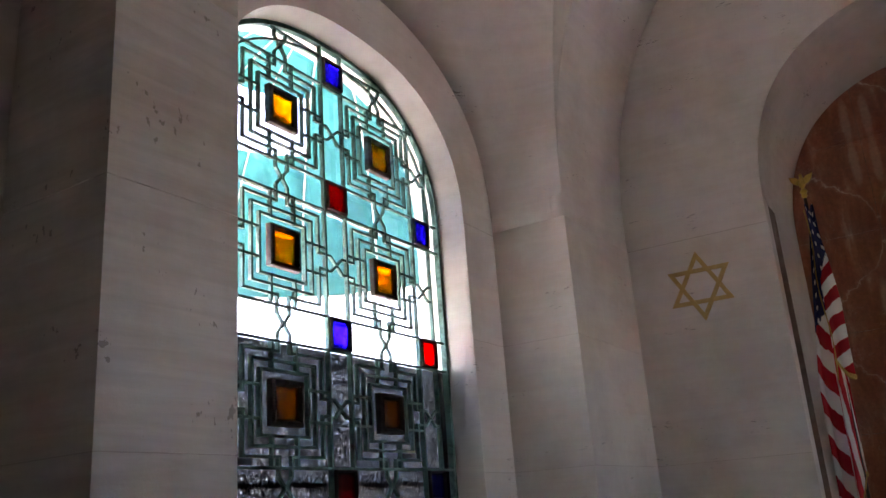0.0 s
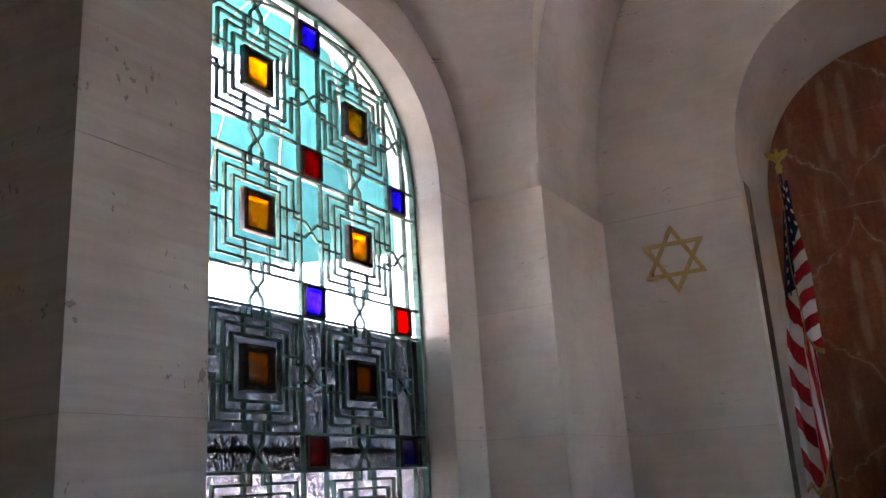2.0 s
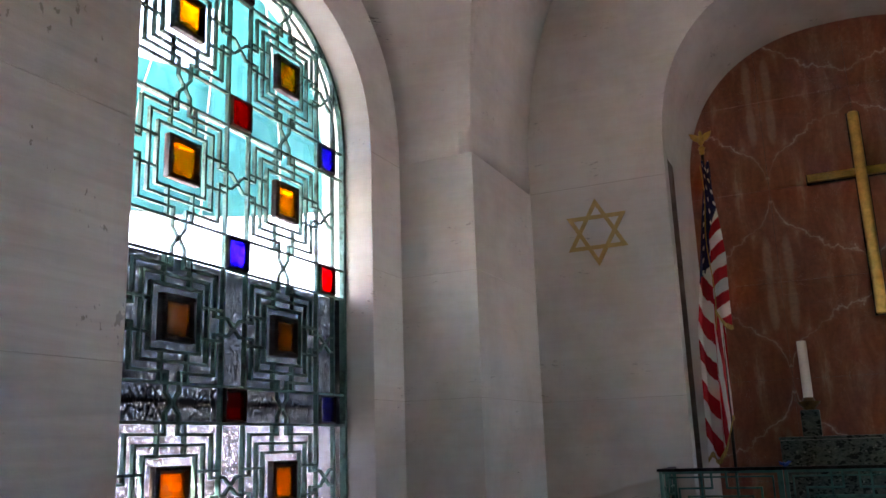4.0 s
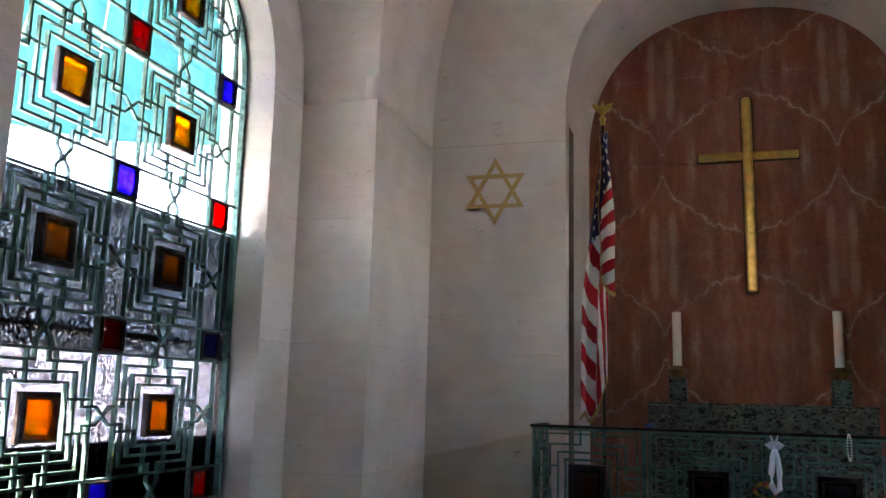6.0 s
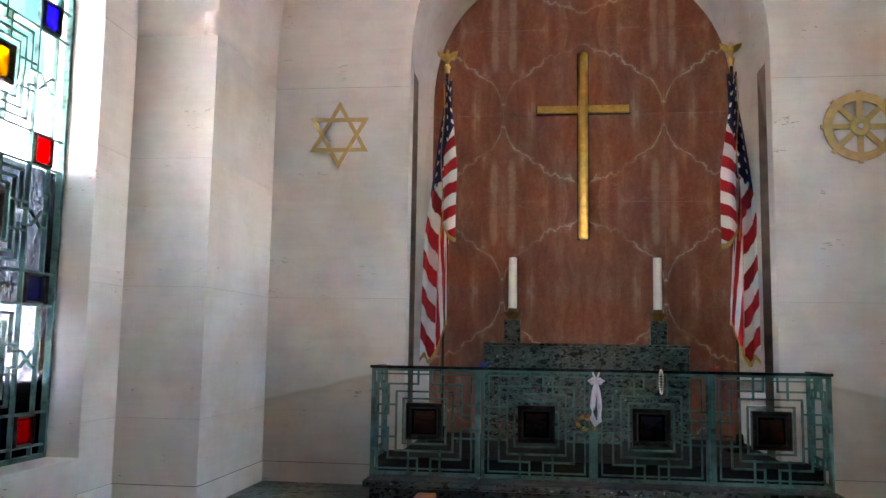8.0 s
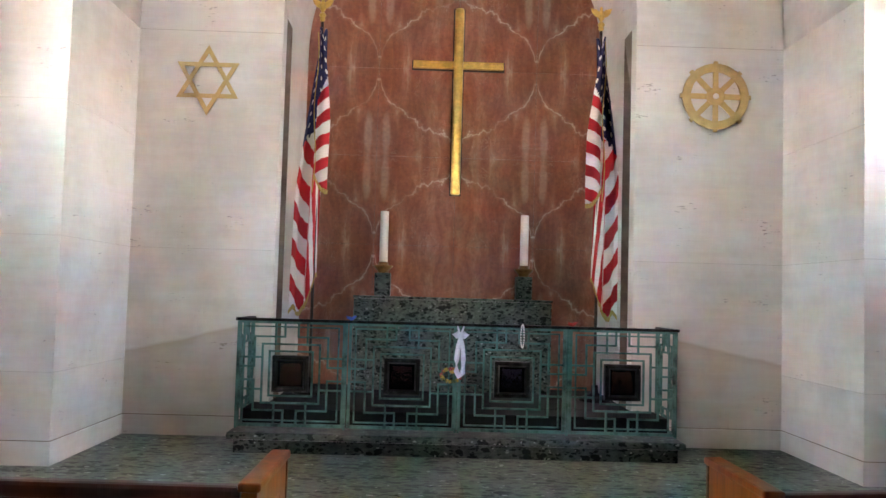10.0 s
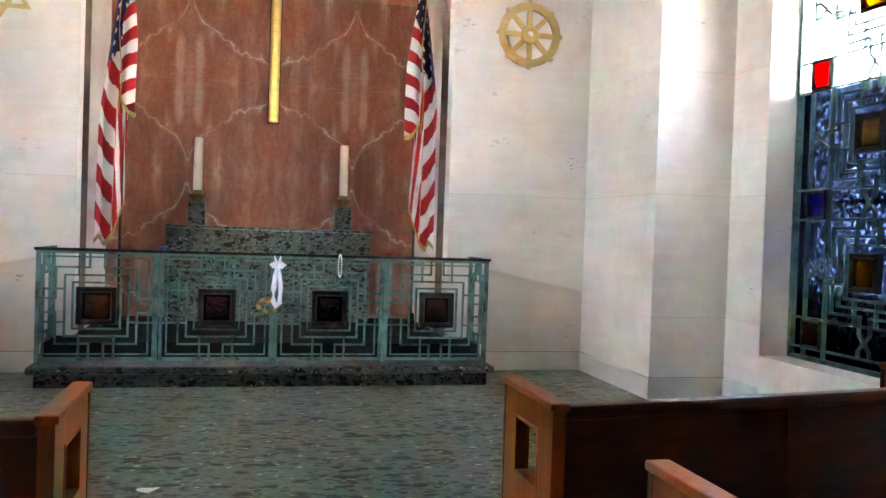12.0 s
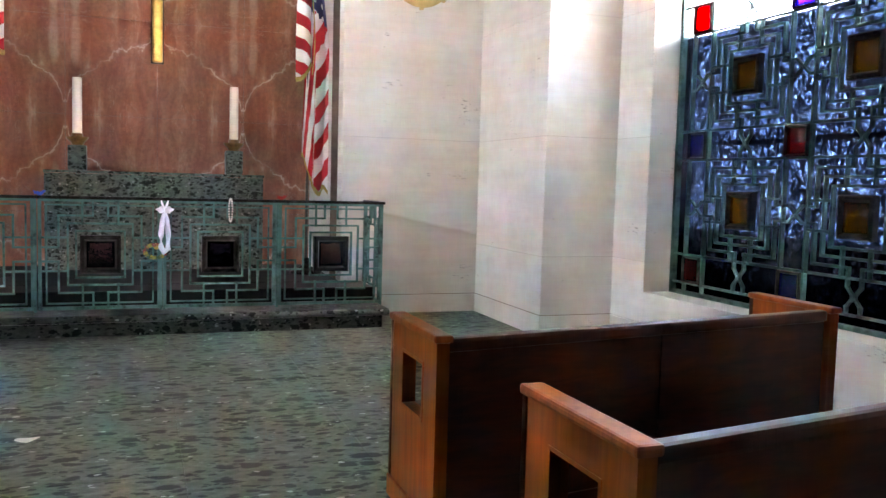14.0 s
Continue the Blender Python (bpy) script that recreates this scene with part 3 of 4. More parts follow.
# ---- bars of bronze ----
def bar(bm, a, b, w, d):
    """One bar of the grilles from a to b in (u, v); upright bars stand a little prouder than level ones."""
    (u0, v0), (u1, v1) = a, b
    du, dv = u1 - u0, v1 - v0
    ln = math.hypot(du, dv)
    if abs(du) < 1e-6:
        deep = d
    elif abs(dv) < 1e-6:
        deep = d * 0.84
    else:
        deep = d * 0.92
    nu, nv = -dv / ln * w / 2, du / ln * w / 2
    eu, ev = du / ln * w / 2 * 0.96, dv / ln * w / 2 * 0.96
    base = [(u0 - eu + nu, v0 - ev + nv), (u0 - eu - nu, v0 - ev - nv), (u1 + eu - nu, v1 + ev - nv), (u1 + eu + nu, v1 + ev + nv)]
    low = [bm.verts.new((u, -deep / 2, v)) for u, v in base]
    up = [bm.verts.new((u, deep / 2, v)) for u, v in base]
    bm.faces.new(low)
    bm.faces.new(up[::-1])
    for i in range(4):
        bm.faces.new((low[i], up[i], up[(i + 1) % 4], low[(i + 1) % 4]))


def lines(paths, w=0.02, d=0.03):
    bm = bmesh.new()
    for p in paths:
        for a, b in zip(p, p[1:]):
            bar(bm, a, b, w, d)
    return bm


def square(h, k):
    return [[(-h, -k), (h, -k)], [(h, -k), (h, k)], [(h, k), (-h, k)], [(-h, k), (-h, -k)]]


def key_ring(h, k, H, K, g):
    """A ring broken in the middle of each side, its ends turned out to the frame H x K."""
    out = []
    for su in (-1, 1):
        for sv in (-1, 1):
            out.append([(su * g, sv * K), (su * g, sv * k), (su * h, sv * k), (su * h, sv * g), (su * H, sv * g)])
    return out


def ring_meshes(tag, H, K, w, d, steps=(0.50, 0.66, 0.83), tick=0.26):
    """The three nested rings of one cell, at the given shares of its half size."""
    a, b, c = steps
    from_ring = a if tick < 0.3 else b
    inner = mesh_of(tag + "_inner_ring", lines(square(H * a, K * a * 1.03), w, d), PATINA)
    ticks = []
    for s in (-1, 1):
        ticks += [[(s * H * tick, K * from_ring), (s * H * tick, K)], [(s * H * tick, -K * from_ring), (s * H * tick, -K)],
                  [(H * from_ring, s * K * tick), (H, s * K * tick)], [(-H * from_ring, s * K * tick), (-H, s * K * tick)]]
    middle = mesh_of(tag + "_middle_ring", lines(square(H * b, K * b * 1.02) + ticks, w, d * 0.94), PATINA)
    outer = mesh_of(tag + "_key_ring", lines(key_ring(H * c, K * c, H, K, H * 0.13), w, d * 0.88), PATINA)
    return inner, middle, outer


def frame_mesh(tag, half, glass_half, depth, mat):
    """A deep bevelled square frame round a glass block, open in the middle."""
    bm = bmesh.new()
    rings = []
    for h, y in ((half, depth / 2), (half, -depth / 2), (half * 0.93, -depth / 2 - 0.012), (glass_half * 1.22, -depth / 2 - 0.012), (glass_half, -depth / 2 + 0.03), (glass_half, depth / 2)):
        rings.append([bm.verts.new((h * x, y, h * z)) for x, z in ((-1, -1), (1, -1), (1, 1), (-1, 1))])
    for p, q in zip(rings, rings[1:] + rings[:1]):
        for i in range(4):
            bm.faces.new((p[i], p[(i + 1) % 4], q[(i + 1) % 4], q[i]))
    return mesh_of(tag, bm, mat)


def block_mesh(tag, half, mat):
    bm = boxes((-half, half, -0.02, 0.02, -half, half))
    bmesh.ops.subdivide_edges(bm, edges=list(bm.edges), cuts=5, use_grid_fill=True)
    for v in bm.verts:
        r = max(abs(v.co.x), abs(v.co.z)) / half
        if abs(v.co.y) > 0.019:
            v.co.y *= 1 + 0.9 * (1 - r ** 2) + 0.25 * noise.noise(v.co * 40)
    return mesh_of(tag, bm, mat, True)


# ---- the two windows ----
COLS, ROWS_Z = (-1.76, -2.89, -4.02), (0.68, 1.715, 2.75, 3.785, 4.815)
AMB_Y, AMB_Z = (-2.325, -3.455), (1.197, 2.232, 3.267, 4.30)
CH, CK = 0.565 - 0.12, 0.5175 - 0.12
RINGS = ring_meshes("cell", CH, CK, 0.017, 0.032)
PINCH = [[(s * 0.058, -0.12), (s * 0.058, -0.065), (s * 0.012, -0.012), (s * 0.012, 0.012), (s * 0.058, 0.065), (s * 0.058, 0.12)] for s in (-1, 1)]
X_UP = mesh_of("x_motif", lines(PINCH, 0.017, 0.027), PATINA)
X_SIDE = mesh_of("x_motif_level", lines([[(v, u) for u, v in p] for p in PINCH], 0.017, 0.026), PATINA)
AMB_FRAME, AMB_BLOCK = frame_mesh("amber_frame", 0.146, 0.098, 0.045, GREY_BRONZE), block_mesh("amber_block", 0.1, AMBER)
SM_FRAME = frame_mesh("small_frame", 0.112, 0.088, 0.045, GREY_BRONZE)
RED_BLOCK, BLUE_BLOCK = block_mesh("red_block", 0.09, REDGL), block_mesh("blue_block", 0.09, BLUEGL)


def window(name, sgn):
    win = thing(name, "tall arched window with verdigris bronze grille and coloured glass blocks", "window", "", "structure")
    # local u runs along the wall, local y points out of the room
    win.matrix_world = Matrix(((0, sgn, 0, sgn * XW), (1, 0, 0, 0), (0, 0, 1, 0), (0, 0, 0, 1)))

    def put(nm, me, u, v, w=0.0, parent=win, label=""):
        ob = part(nm, me, None, parent, label)
        ob.location = (u, w, v)
        return ob

    lo, hi = YC - WIN_A, YC + WIN_A
    # outer frame following the arch
    rim = [(YC + u, WIN_Z + v) for u, v in arch_points(WIN_A - 0.015, WIN_B - 0.015, WIN_N, 40)]
    bm = lines([[(lo + 0.015, 0.475), rim[0]], [rim[-1], (hi - 0.015, 0.475)], rim, [(lo, 0.475), (hi, 0.475)]], 0.035, 0.05)
    part("window_frame", bm, PATINA, win)
    inner = [(YC + u, WIN_Z + v) for u, v in arch_points(WIN_A - 0.14, WIN_B - 0.13, WIN_N, 36)]
    part("arch_bar", lines([inner], 0.016, 0.024), PATINA, win)
    for c in COLS:
        for s in (-1, 1):
            u = c + s * 0.12
            if lo < u < hi:
                top = WIN_Z + WIN_B * sup((u - YC) / WIN_A, WIN_N)
                part("upright_bar", lines([[(u, 0.47), (u, top)]], 0.017, 0.034), PATINA, win)
    for r in ROWS_Z:
        for s in (-1, 1):
            v = r + s * 0.12
            if v < 5.0:
                k = 0.0 if v < WIN_Z else (v - WIN_Z) / WIN_B
                half = WIN_A * sup(k, WIN_N)
                part("level_bar", lines([[(YC - half, v), (YC + half, v)]], 0.017, 0.029), PATINA, win)
    for y in AMB_Y:
        for z in AMB_Z:
            for nm, me in zip(("inner_ring", "middle_ring", "key_ring"), RINGS):
                put(nm, me, y, z)
            fr = put("block_frame", AMB_FRAME, y, z, -0.012)
            part("glass_block", AMB_BLOCK, None, fr, "swirled amber cast glass")
        for z in ROWS_Z:
            put("x_motif", X_UP, y, z)
    for i, c in enumerate(COLS):
        for j, z in enumerate(ROWS_Z):
            if z > 4.5 and i != 1:
                continue
            red = (j + i) % 2 == 0
            fr = put("block_frame", SM_FRAME, c, z, -0.010)
            part("glass_block", RED_BLOCK if red else BLUE_BLOCK, None, fr, "red cast glass" if red else "deep blue cast glass")
        for z in AMB_Z:
            put("x_motif", X_SIDE, c, z)
    part("saddle_bar", boxes((lo, hi, 0.060, 0.085, 1.715, 1.755)), BRONZE, win, "dark bronze saddle bar behind the glass")
    # panes: rippled below, clear above
    edges = [0.46, AMB_Z[0] - 0.165 * (AMB_Z[1] - AMB_Z[0])] + [r - 0.12 for r in ROWS_Z[1:4]] + [5.1]
    for k, (v0, v1) in enumerate(zip(edges, edges[1:])):
        low = v1 < 2.9
        pane = part("pane", boxes((lo, hi, 0.044, 0.051, v0 + 0.0001, v1 - 0.0001)), (RIPPLE_DARK_VIEW if k == 0 else RIPPLE_BLUE if sgn > 0 else RIPPLE if v1 > 2 else RIPPLE_BRIGHT_VIEW) if low else CLEAR, win, "dark rippled glass pane" if low else "")
        pane.visible_shadow = low and (sgn > 0 or v1 > 2)
    # shade of the outer jamb, put in as a near-black strip
    part("outer_jamb", boxes((hi - 0.03, hi - 0.001, 0.09, XO - XW + 0.02, 0.46, 2.60), bev=0.004), NEAR_BLACK, win, "near-black strip standing in for shade on the outer jamb")
    return win


window("window_1", -1)
window("window_2", 1)
for sgn in (-1, 1):
    xs = sorted((sgn * (XB - 0.012), sgn * (XW - 0.03)))
    structure("window_sill", boxes((xs[0], xs[1], YC - WIN_A + 0.002, YC + WIN_A - 0.002, 0.440, 0.462), bev=0.004), TRAVERTINE, "cream travertine window sill", "sill")


# ---- altar rail ----
def altar_rail():
    rail = thing("altar_rail", "verdigris bronze altar rail of key-pattern panels with glass blocks", "railing")
    z0, z1, zc = 0.215, 1.125, 0.67
    H, K = 0.455, (z1 - z0) / 2
    rings = ring_meshes("rail", H, K, 0.016, 0.026, (0.42, 0.56, 0.715), 0.31)
    fr_me = frame_mesh("rail_block_frame", 0.160, 0.105, 0.07, BRONZE)
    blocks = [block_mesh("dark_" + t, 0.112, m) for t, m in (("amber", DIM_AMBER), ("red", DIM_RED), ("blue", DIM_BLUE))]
    frame_me = mesh_of("panel_frame", lines(square(H + 0.013, K), 0.026, 0.034), PATINA)
    line_me = mesh_of("panel_line", lines(square(H * 0.92, K * 0.91), 0.013, 0.018), PATINA)
    for x, bl in ((-1.487, 0), (-0.497, 1), (0.486, 2), (1.476, 0)):
        for nm, me in zip(("panel_frame", "border_ring", "inner_ring", "middle_ring", "key_ring"), (frame_me, line_me) + rings):
            part(nm, me, None, rail).location = (x, 0, zc)
        fr = part("block_frame", fr_me, None, rail)
        fr.location = (x, 0, zc)
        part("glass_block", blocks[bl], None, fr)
    # returns to the wall
    ends = ring_meshes("return", 0.275, K, 0.016, 0.026, (0.42, 0.56, 0.715), 0.31)
    end_frame = mesh_of("return_frame", lines(square(0.285, K), 0.026, 0.034), PATINA)
    for s in (-1, 1):
        for nm, me in zip(("panel_frame", "middle_ring", "key_ring"), (end_frame,) + ends[1:]):
            ob = part(nm, me, None, rail)
            ob.matrix_basis = Matrix.Translation((s * 1.955, 0.31, zc)) @ Matrix.Rotation(math.pi / 2, 4, "Z")
        part("top_rail", boxes((s * 1.955 - 0.025, s * 1.955 + 0.025, 0.026, YB - 0.012, 1.131, 1.156), bev=0.004), BRONZE, rail)
    part("top_rail", boxes((-1.985, 1.985, -0.025, 0.025, 1.132, 1.158), bev=0.004), BRONZE, rail)
    for x in (-1.957, -1.0, -0.013, 0.013, 0.983, 1.957):
        part("post", boxes((x - 0.011, x + 0.011, -0.022, 0.022, 0.186, 1.133), bev=0.003), PATINA, rail)
    bm = turned([(0.02, 0), (0.028, 0.006), (0.028, 0.02), (0.012, 0.03)], 12)
    bmesh.ops.rotate(bm, verts=bm.verts, matrix=Matrix.Rotation(math.pi / 2, 3, "X"))
    lock = part("latch", bm, GOLD, rail, "worn brass latch")
    lock.location = (-0.05, -0.018, 0.74)
    return rail


altar_rail()


# ---- altar and what stands on it ----
altar = thing("altar", "block altar of dark green veined marble", "altar")
part("body", boxes((-1.108, 1.108, 1.865, 2.32, 0.341, 1.348), bev=0.006), ALTAR, altar)
part("tabletop", boxes((-1.116, 1.116, 1.857, 2.325, 1.350, 1.380), bev=0.005), ALTAR, altar)


def candlestick(x):
    st = thing("candlestick", "tall ivory candle in a green marble and brass holder", "candlestick", "altar candles", "", (x, 2.02, 1.381))
    part("base", boxes((-0.09, 0.09, -0.09, 0.09, 0, 0.26), bev=0.012), ALTAR, st)
    part("drip_cup", turned([(0.06, 0.26), (0.065, 0.285), (0.105, 0.325), (0.112, 0.345), (0.06, 0.35), (0.055, 0.385)], 24), BRASS, st, "tarnished brass drip cup", True)
    part("candle", turned([(0.047, 0.385), (0.048, 0.40), (0.047, 0.955), (0.042, 0.962), (0.01, 0.955)], 24), WAX, st, "ivory wax candle", True)
    part("wick", turned([(0.003, 0.95), (0.003, 0.975)], 6), DARKWOOD, st)
    return st


for x in (-0.80, 0.80):
    candlestick(x)

# ---- cross ----
cross = thing("wall_cross", "gilt hammered metal cross mounted on the marble", "cross")
# dark strips added behind the gilt to draw a shadowy outline round it
part("backing", boxes((-0.068, 0.068, 2.296, 2.331, 2.575, 4.81), bev=0.004), DARKWOOD, cross, "dark strip added behind the gilt for its outline")
part("arm_backing", boxes((-0.548, 0.548, 2.302, 2.329, 4.066, 4.184), bev=0.004), DARKWOOD, cross, "dark strip added behind the gilt for its outline")
bm = turned([(0.044, 2.585), (0.056, 2.600), (0.056, 4.785), (0.044, 4.80)], 28, (0, 2.262, 0))
part("upright", bm, GOLD, cross, "", True).data.set_sharp_from_angle(angle=0.6)
for s in (-1, 1):
    xs = sorted((s * 0.050, s * 0.532))
    part("arm", boxes((xs[0], xs[1], 2.262, 2.301, 4.080, 4.170), bev=0.012), GOLD, cross)
    for z in (4.082, 4.150):
        part("arm_edge", boxes((xs[0], xs[1], 2.250, 2.268, z, z + 0.018), bev=0.005), GOLD, cross)
    part("arm_end", boxes((s * 0.522 - 0.012, s * 0.522 + 0.012, 2.249, 2.275, 4.082, 4.168), bev=0.004), GOLD, cross)


# ---- emblems on the altar wall ----
def hexagram(x, z, R):
    em = thing("star_emblem", "flat gold six-pointed star of two interlaced triangles on the wall", "emblem", at=(x, YB - 0.006, z))
    for k in (0, 1):
        th = [math.pi / 2 + k * math.pi + i * 2 * math.pi / 3 for i in range(3)]
        d = 0.012 + 0.003 * k
        bm = bmesh.new()
        rings = [[bm.verts.new((r * R * math.cos(t), y, r * R * math.sin(t))) for t in th] for r, y in ((1.0, 0.0), (1.0, -d), (0.77, -d), (0.77, 0.0))]
        for a, b in zip(rings, rings[1:] + rings[:1]):
            for i in range(3):
                bm.faces.new((a[i], a[(i + 1) % 3], b[(i + 1) % 3], b[i]))
        part("triangle", bm, GILT_FLAT, em)
    return em


hexagram(-2.496, 3.439, 0.349)


def wheel(x, z, R):
    em = thing("wheel_emblem", "flat gold eight-spoked wheel mounted on the wall", "emblem", at=(x, YB - 0.006, z))
    bm = bmesh.new()
    seg = 48
    rings = [[bm.verts.new((r * math.cos(2 * math.pi * i / seg), y, r * math.sin(2 * math.pi * i / seg))) for i in range(seg)]
             for r, y in ((R * 0.93, 0), (R * 0.93, -0.022), (R * 0.70, -0.022), (R * 0.70, 0))]
    for a, b in zip(rings, rings[1:]):
        for i in range(seg):
            bm.faces.new((a[i], a[(i + 1) % seg], b[(i + 1) % seg], b[i]))
    part("rim", bm, GILT_FLAT, em)
    sp = lines([[(R * 0.1, 0), (R * 0.72, 0)]], R * 0.15, 0.02)
    sp_me = mesh_of("spoke", sp, GILT_FLAT)
    knob = mesh_of("rim_knob", boxes((R * 0.92, R * 1.0, -0.02, 0, -0.022, 0.022), bev=0.006), GILT_FLAT)
    for i in range(8):
        for nm, me, off in (("spoke", sp_me, -0.010), ("rim_knob", knob, 0.0)):
            o = part(nm, me, None, em)
            o.matrix_basis = Matrix.Translation((0, off, 0)) @ Matrix.Rotation(i * math.pi / 4, 4, "Y")
    hub = turned([(R * 0.26, 0), (R * 0.26, 0.026), (R * 0.22, 0.030), (R * 0.1, 0.030)], 24)
    bmesh.ops.rotate(hub, verts=hub.verts, matrix=Matrix.Rotation(math.pi / 2, 3, "X"))
    part("hub", hub, GILT_FLAT, em)
    cap = turned([(R * 0.085, 0.030), (R * 0.07, 0.042), (R * 0.03, 0.046)], 16)
    bmesh.ops.rotate(cap, verts=cap.verts, matrix=Matrix.Rotation(math.pi / 2, 3, "X"))
    part("hub_stud", cap, WAX, em, "white stud at the hub")
    return em


wheel(2.496, 3.439, 0.353)


# ---- flags ----
def tube(points, r, seg=8, bm=None):
    bm = bm or bmesh.new()
    rings = []
    for k, p in enumerate(points):
        a, b = points[max(0, k - 1)], points[min(len(points) - 1, k + 1)]
        q = (Vector(b) - Vector(a)).to_track_quat("Z", "Y")
        rad = r[k] if isinstance(r, (list, tuple)) else r
        rings.append([bm.verts.new(Vector(p) + q @ Vector((rad * math.cos(2 * math.pi * i / seg), rad * math.sin(2 * math.pi * i / seg), 0))) for i in range(seg)])
    for a, b in zip(rings, rings[1:]):
        for i in range(seg):
            bm.faces.new((a[i], a[(i + 1) % seg], b[(i + 1) % seg], b[i]))
    bm.faces.new(rings[0][::-1])
    bm.faces.new(rings[-1])
    return bm


def flag_material():
    """Red and white stripes and a navy canton with white dots, by the cloth's own coordinates."""
    m, n, l, b = material("stars_and_stripes_cloth")
    uv = n.new("ShaderNodeUVMap")
    s = n.new("ShaderNodeSeparateXYZ")
    l.new(uv.outputs[0], s.inputs[0])
    wob = noise_tex(n, l, coords(n, l), 6, 2)
    v = math_node(n, l, "MULTIPLY_ADD", wob, 0.5, s.outputs[1])
    odd = math_node(n, l, "GREATER_THAN", math_node(n, l, "FRACT", math_node(n, l, "MULTIPLY", v, 0.5)), 0.5)
    stripes = mix(n, l, "MIX", odd, (0.56, 0.005, 0.012), (0.85, 0.83, 0.81))
    # canton
    pos = xyz(n, l)
    fx = math_node(n, l, "SUBTRACT", math_node(n, l, "FRACT", math_node(n, l, "MULTIPLY", s.outputs[0], 11.0)), 0.5)
    fy = math_node(n, l, "SUBTRACT", math_node(n, l, "FRACT", math_node(n, l, "MULTIPLY_ADD", s.outputs[0], 5.0, math_node(n, l, "MULTIPLY", pos[2], 8.0))), 0.5)
    dist = math_node(n, l, "SQRT", math_node(n, l, "ADD", math_node(n, l, "POWER", math_node(n, l, "ABSOLUTE", fx), 2.0), math_node(n, l, "POWER", math_node(n, l, "ABSOLUTE", fy), 2.0)))
    star = math_node(n, l, "LESS_THAN", dist, 0.19)
    navy = mix(n, l, "MIX", star, (0.008, 0.014, 0.085), (0.8, 0.8, 0.8))
    at = n.new("ShaderNodeAttribute")
    at.attribute_name = "canton"
    l.new(mix(n, l, "MIX", math_node(n, l, "GREATER_THAN", at.outputs["Fac"], 0.5), stripes, navy), b.inputs["Base Color"])
    b.inputs["Roughness"].default_value = 0.75
    return m


FLAGCLOTH = flag_material()
FRINGE = plain("gold_fringe", (0.48, 0.33, 0.09), 0.7, 0, 0.3, 60, 0.003)


def flag(x, y, side, low, fold_seed):
    """A flag hanging in folds from its pole; side: which way the fly falls."""
    fl = thing("flag", "national flag with gold fringe drooping in folds on a tall pole", "flag", "flags beside the altar", "", (x, y, 0.187))
    part("pole", turned([(0.016, 0.154), (0.016, 4.10), (0.012, 4.12)], 14), DARKWOOD, fl, "dark wooden pole", True)
    part("stand", turned([(0.17, 0.154), (0.17, 0.174), (0.12, 0.204), (0.04, 0.234), (0.035, 0.314), (0.02, 0.324)], 24), BRONZE, fl, "dark bronze stand", True)
    part("ferrule", turned([(0.014, 4.11), (0.03, 4.13), (0.026, 4.16), (0.04, 4.18), (0.02, 4.21)], 14), GOLD, fl, "brass ferrule", True)
    # spread eagle finial
    bm = turned([(0.008, 4.21), (0.035, 4.25), (0.03, 4.31), (0.016, 4.345), (0.018, 4.365), (0.004, 4.38)], 12)
    for s in (-1, 1):
        pts = [(0.0, 4.30), (0.05, 4.345), (0.115, 4.36), (0.10, 4.31), (0.07, 4.275), (0.02, 4.25)]
        f = [bm.verts.new((s * a, -0.008, b)) for a, b in pts]
        g = [bm.verts.new((s * a, 0.008, b)) for a, b in pts]
        bm.faces.new(f)
        bm.faces.new(g[::-1])
        for i in range(len(pts)):
            bm.faces.new((f[i], g[i], g[(i + 1) % len(pts)], f[(i + 1) % len(pts)]))
    part("finial", bm, GOLD, fl, "small gilt spread-wing finial")
    rnd = random.Random(fold_seed)
    # two falls of cloth: the long fly and the shorter lower corner of the hoist
    zt = 4.02
    for nm, z_end, ww, sd, back in (("cloth", low, 0.30, side, 0.0), ("front_fall", 2.30 if side < 0 else 2.22, 0.15, -side, -0.075)):
        bm = bmesh.new()
        uvl = bm.loops.layers.uv.new("UVMap")
        can = bm.verts.layers.float.new("canton")
        nu, nv = 48, 60
        ph = rnd.uniform(0, 1.5)
        main = nm == "cloth"
        grid, par = [], {}
        for j in range(nv + 1):
            q = j / nv
            row = []
            for i in range(nu + 1):
                p = i / nu
                wide = ww * (0.10 + 0.90 * min(1.0, (q * 1.7)) ** 0.75)
                turns = p * (9.0 if main else 5.0) + ph
                if main:
                    bottom = z_end + 0.38 * max(0.0, 1 - p * 1.6) + 0.06 * math.sin(turns)
                else:
                    bottom = z_end + 0.14 * (1 - p) + 0.03 * math.sin(turns)
                z = zt + (bottom - zt) * q
                amp = (0.015 + 0.045 * q) * (1 if main else 0.6)
                fold = math.sin(turns + 0.9 * q)
                xx = sd * (wide * (p + 0.06 * math.sin(turns + 0.9 * q + 0.7)) - (0.06 if main else 0.02)) + 0.015 * math.sin(4 * q + ph)
                v = bm.verts.new((xx, back + amp * fold - 0.03, z))
                row.append(v)
                drop = zt - z
                if not main:
                    sv, limit = drop / 0.125 + 0.8 * p, 0.78 - 0.25 * p
                elif p < 0.42:
                    sv, limit = drop / 0.55 + 3.2 * p / 0.42 + 0.5, 1.12
                else:
                    sv, limit = drop / 0.190 - 1.3 * (1 - (p - 0.42) / 0.58), 1.0 + 0.25 * p
                par[v] = (p * ww, sv)
                v[can] = 1.0 if drop < limit else 0.0
            grid.append(row)
        for a, b in zip(grid, grid[1:]):
            for i in range(nu):
                fc = bm.faces.new((a[i], a[i + 1], b[i + 1], b[i]))
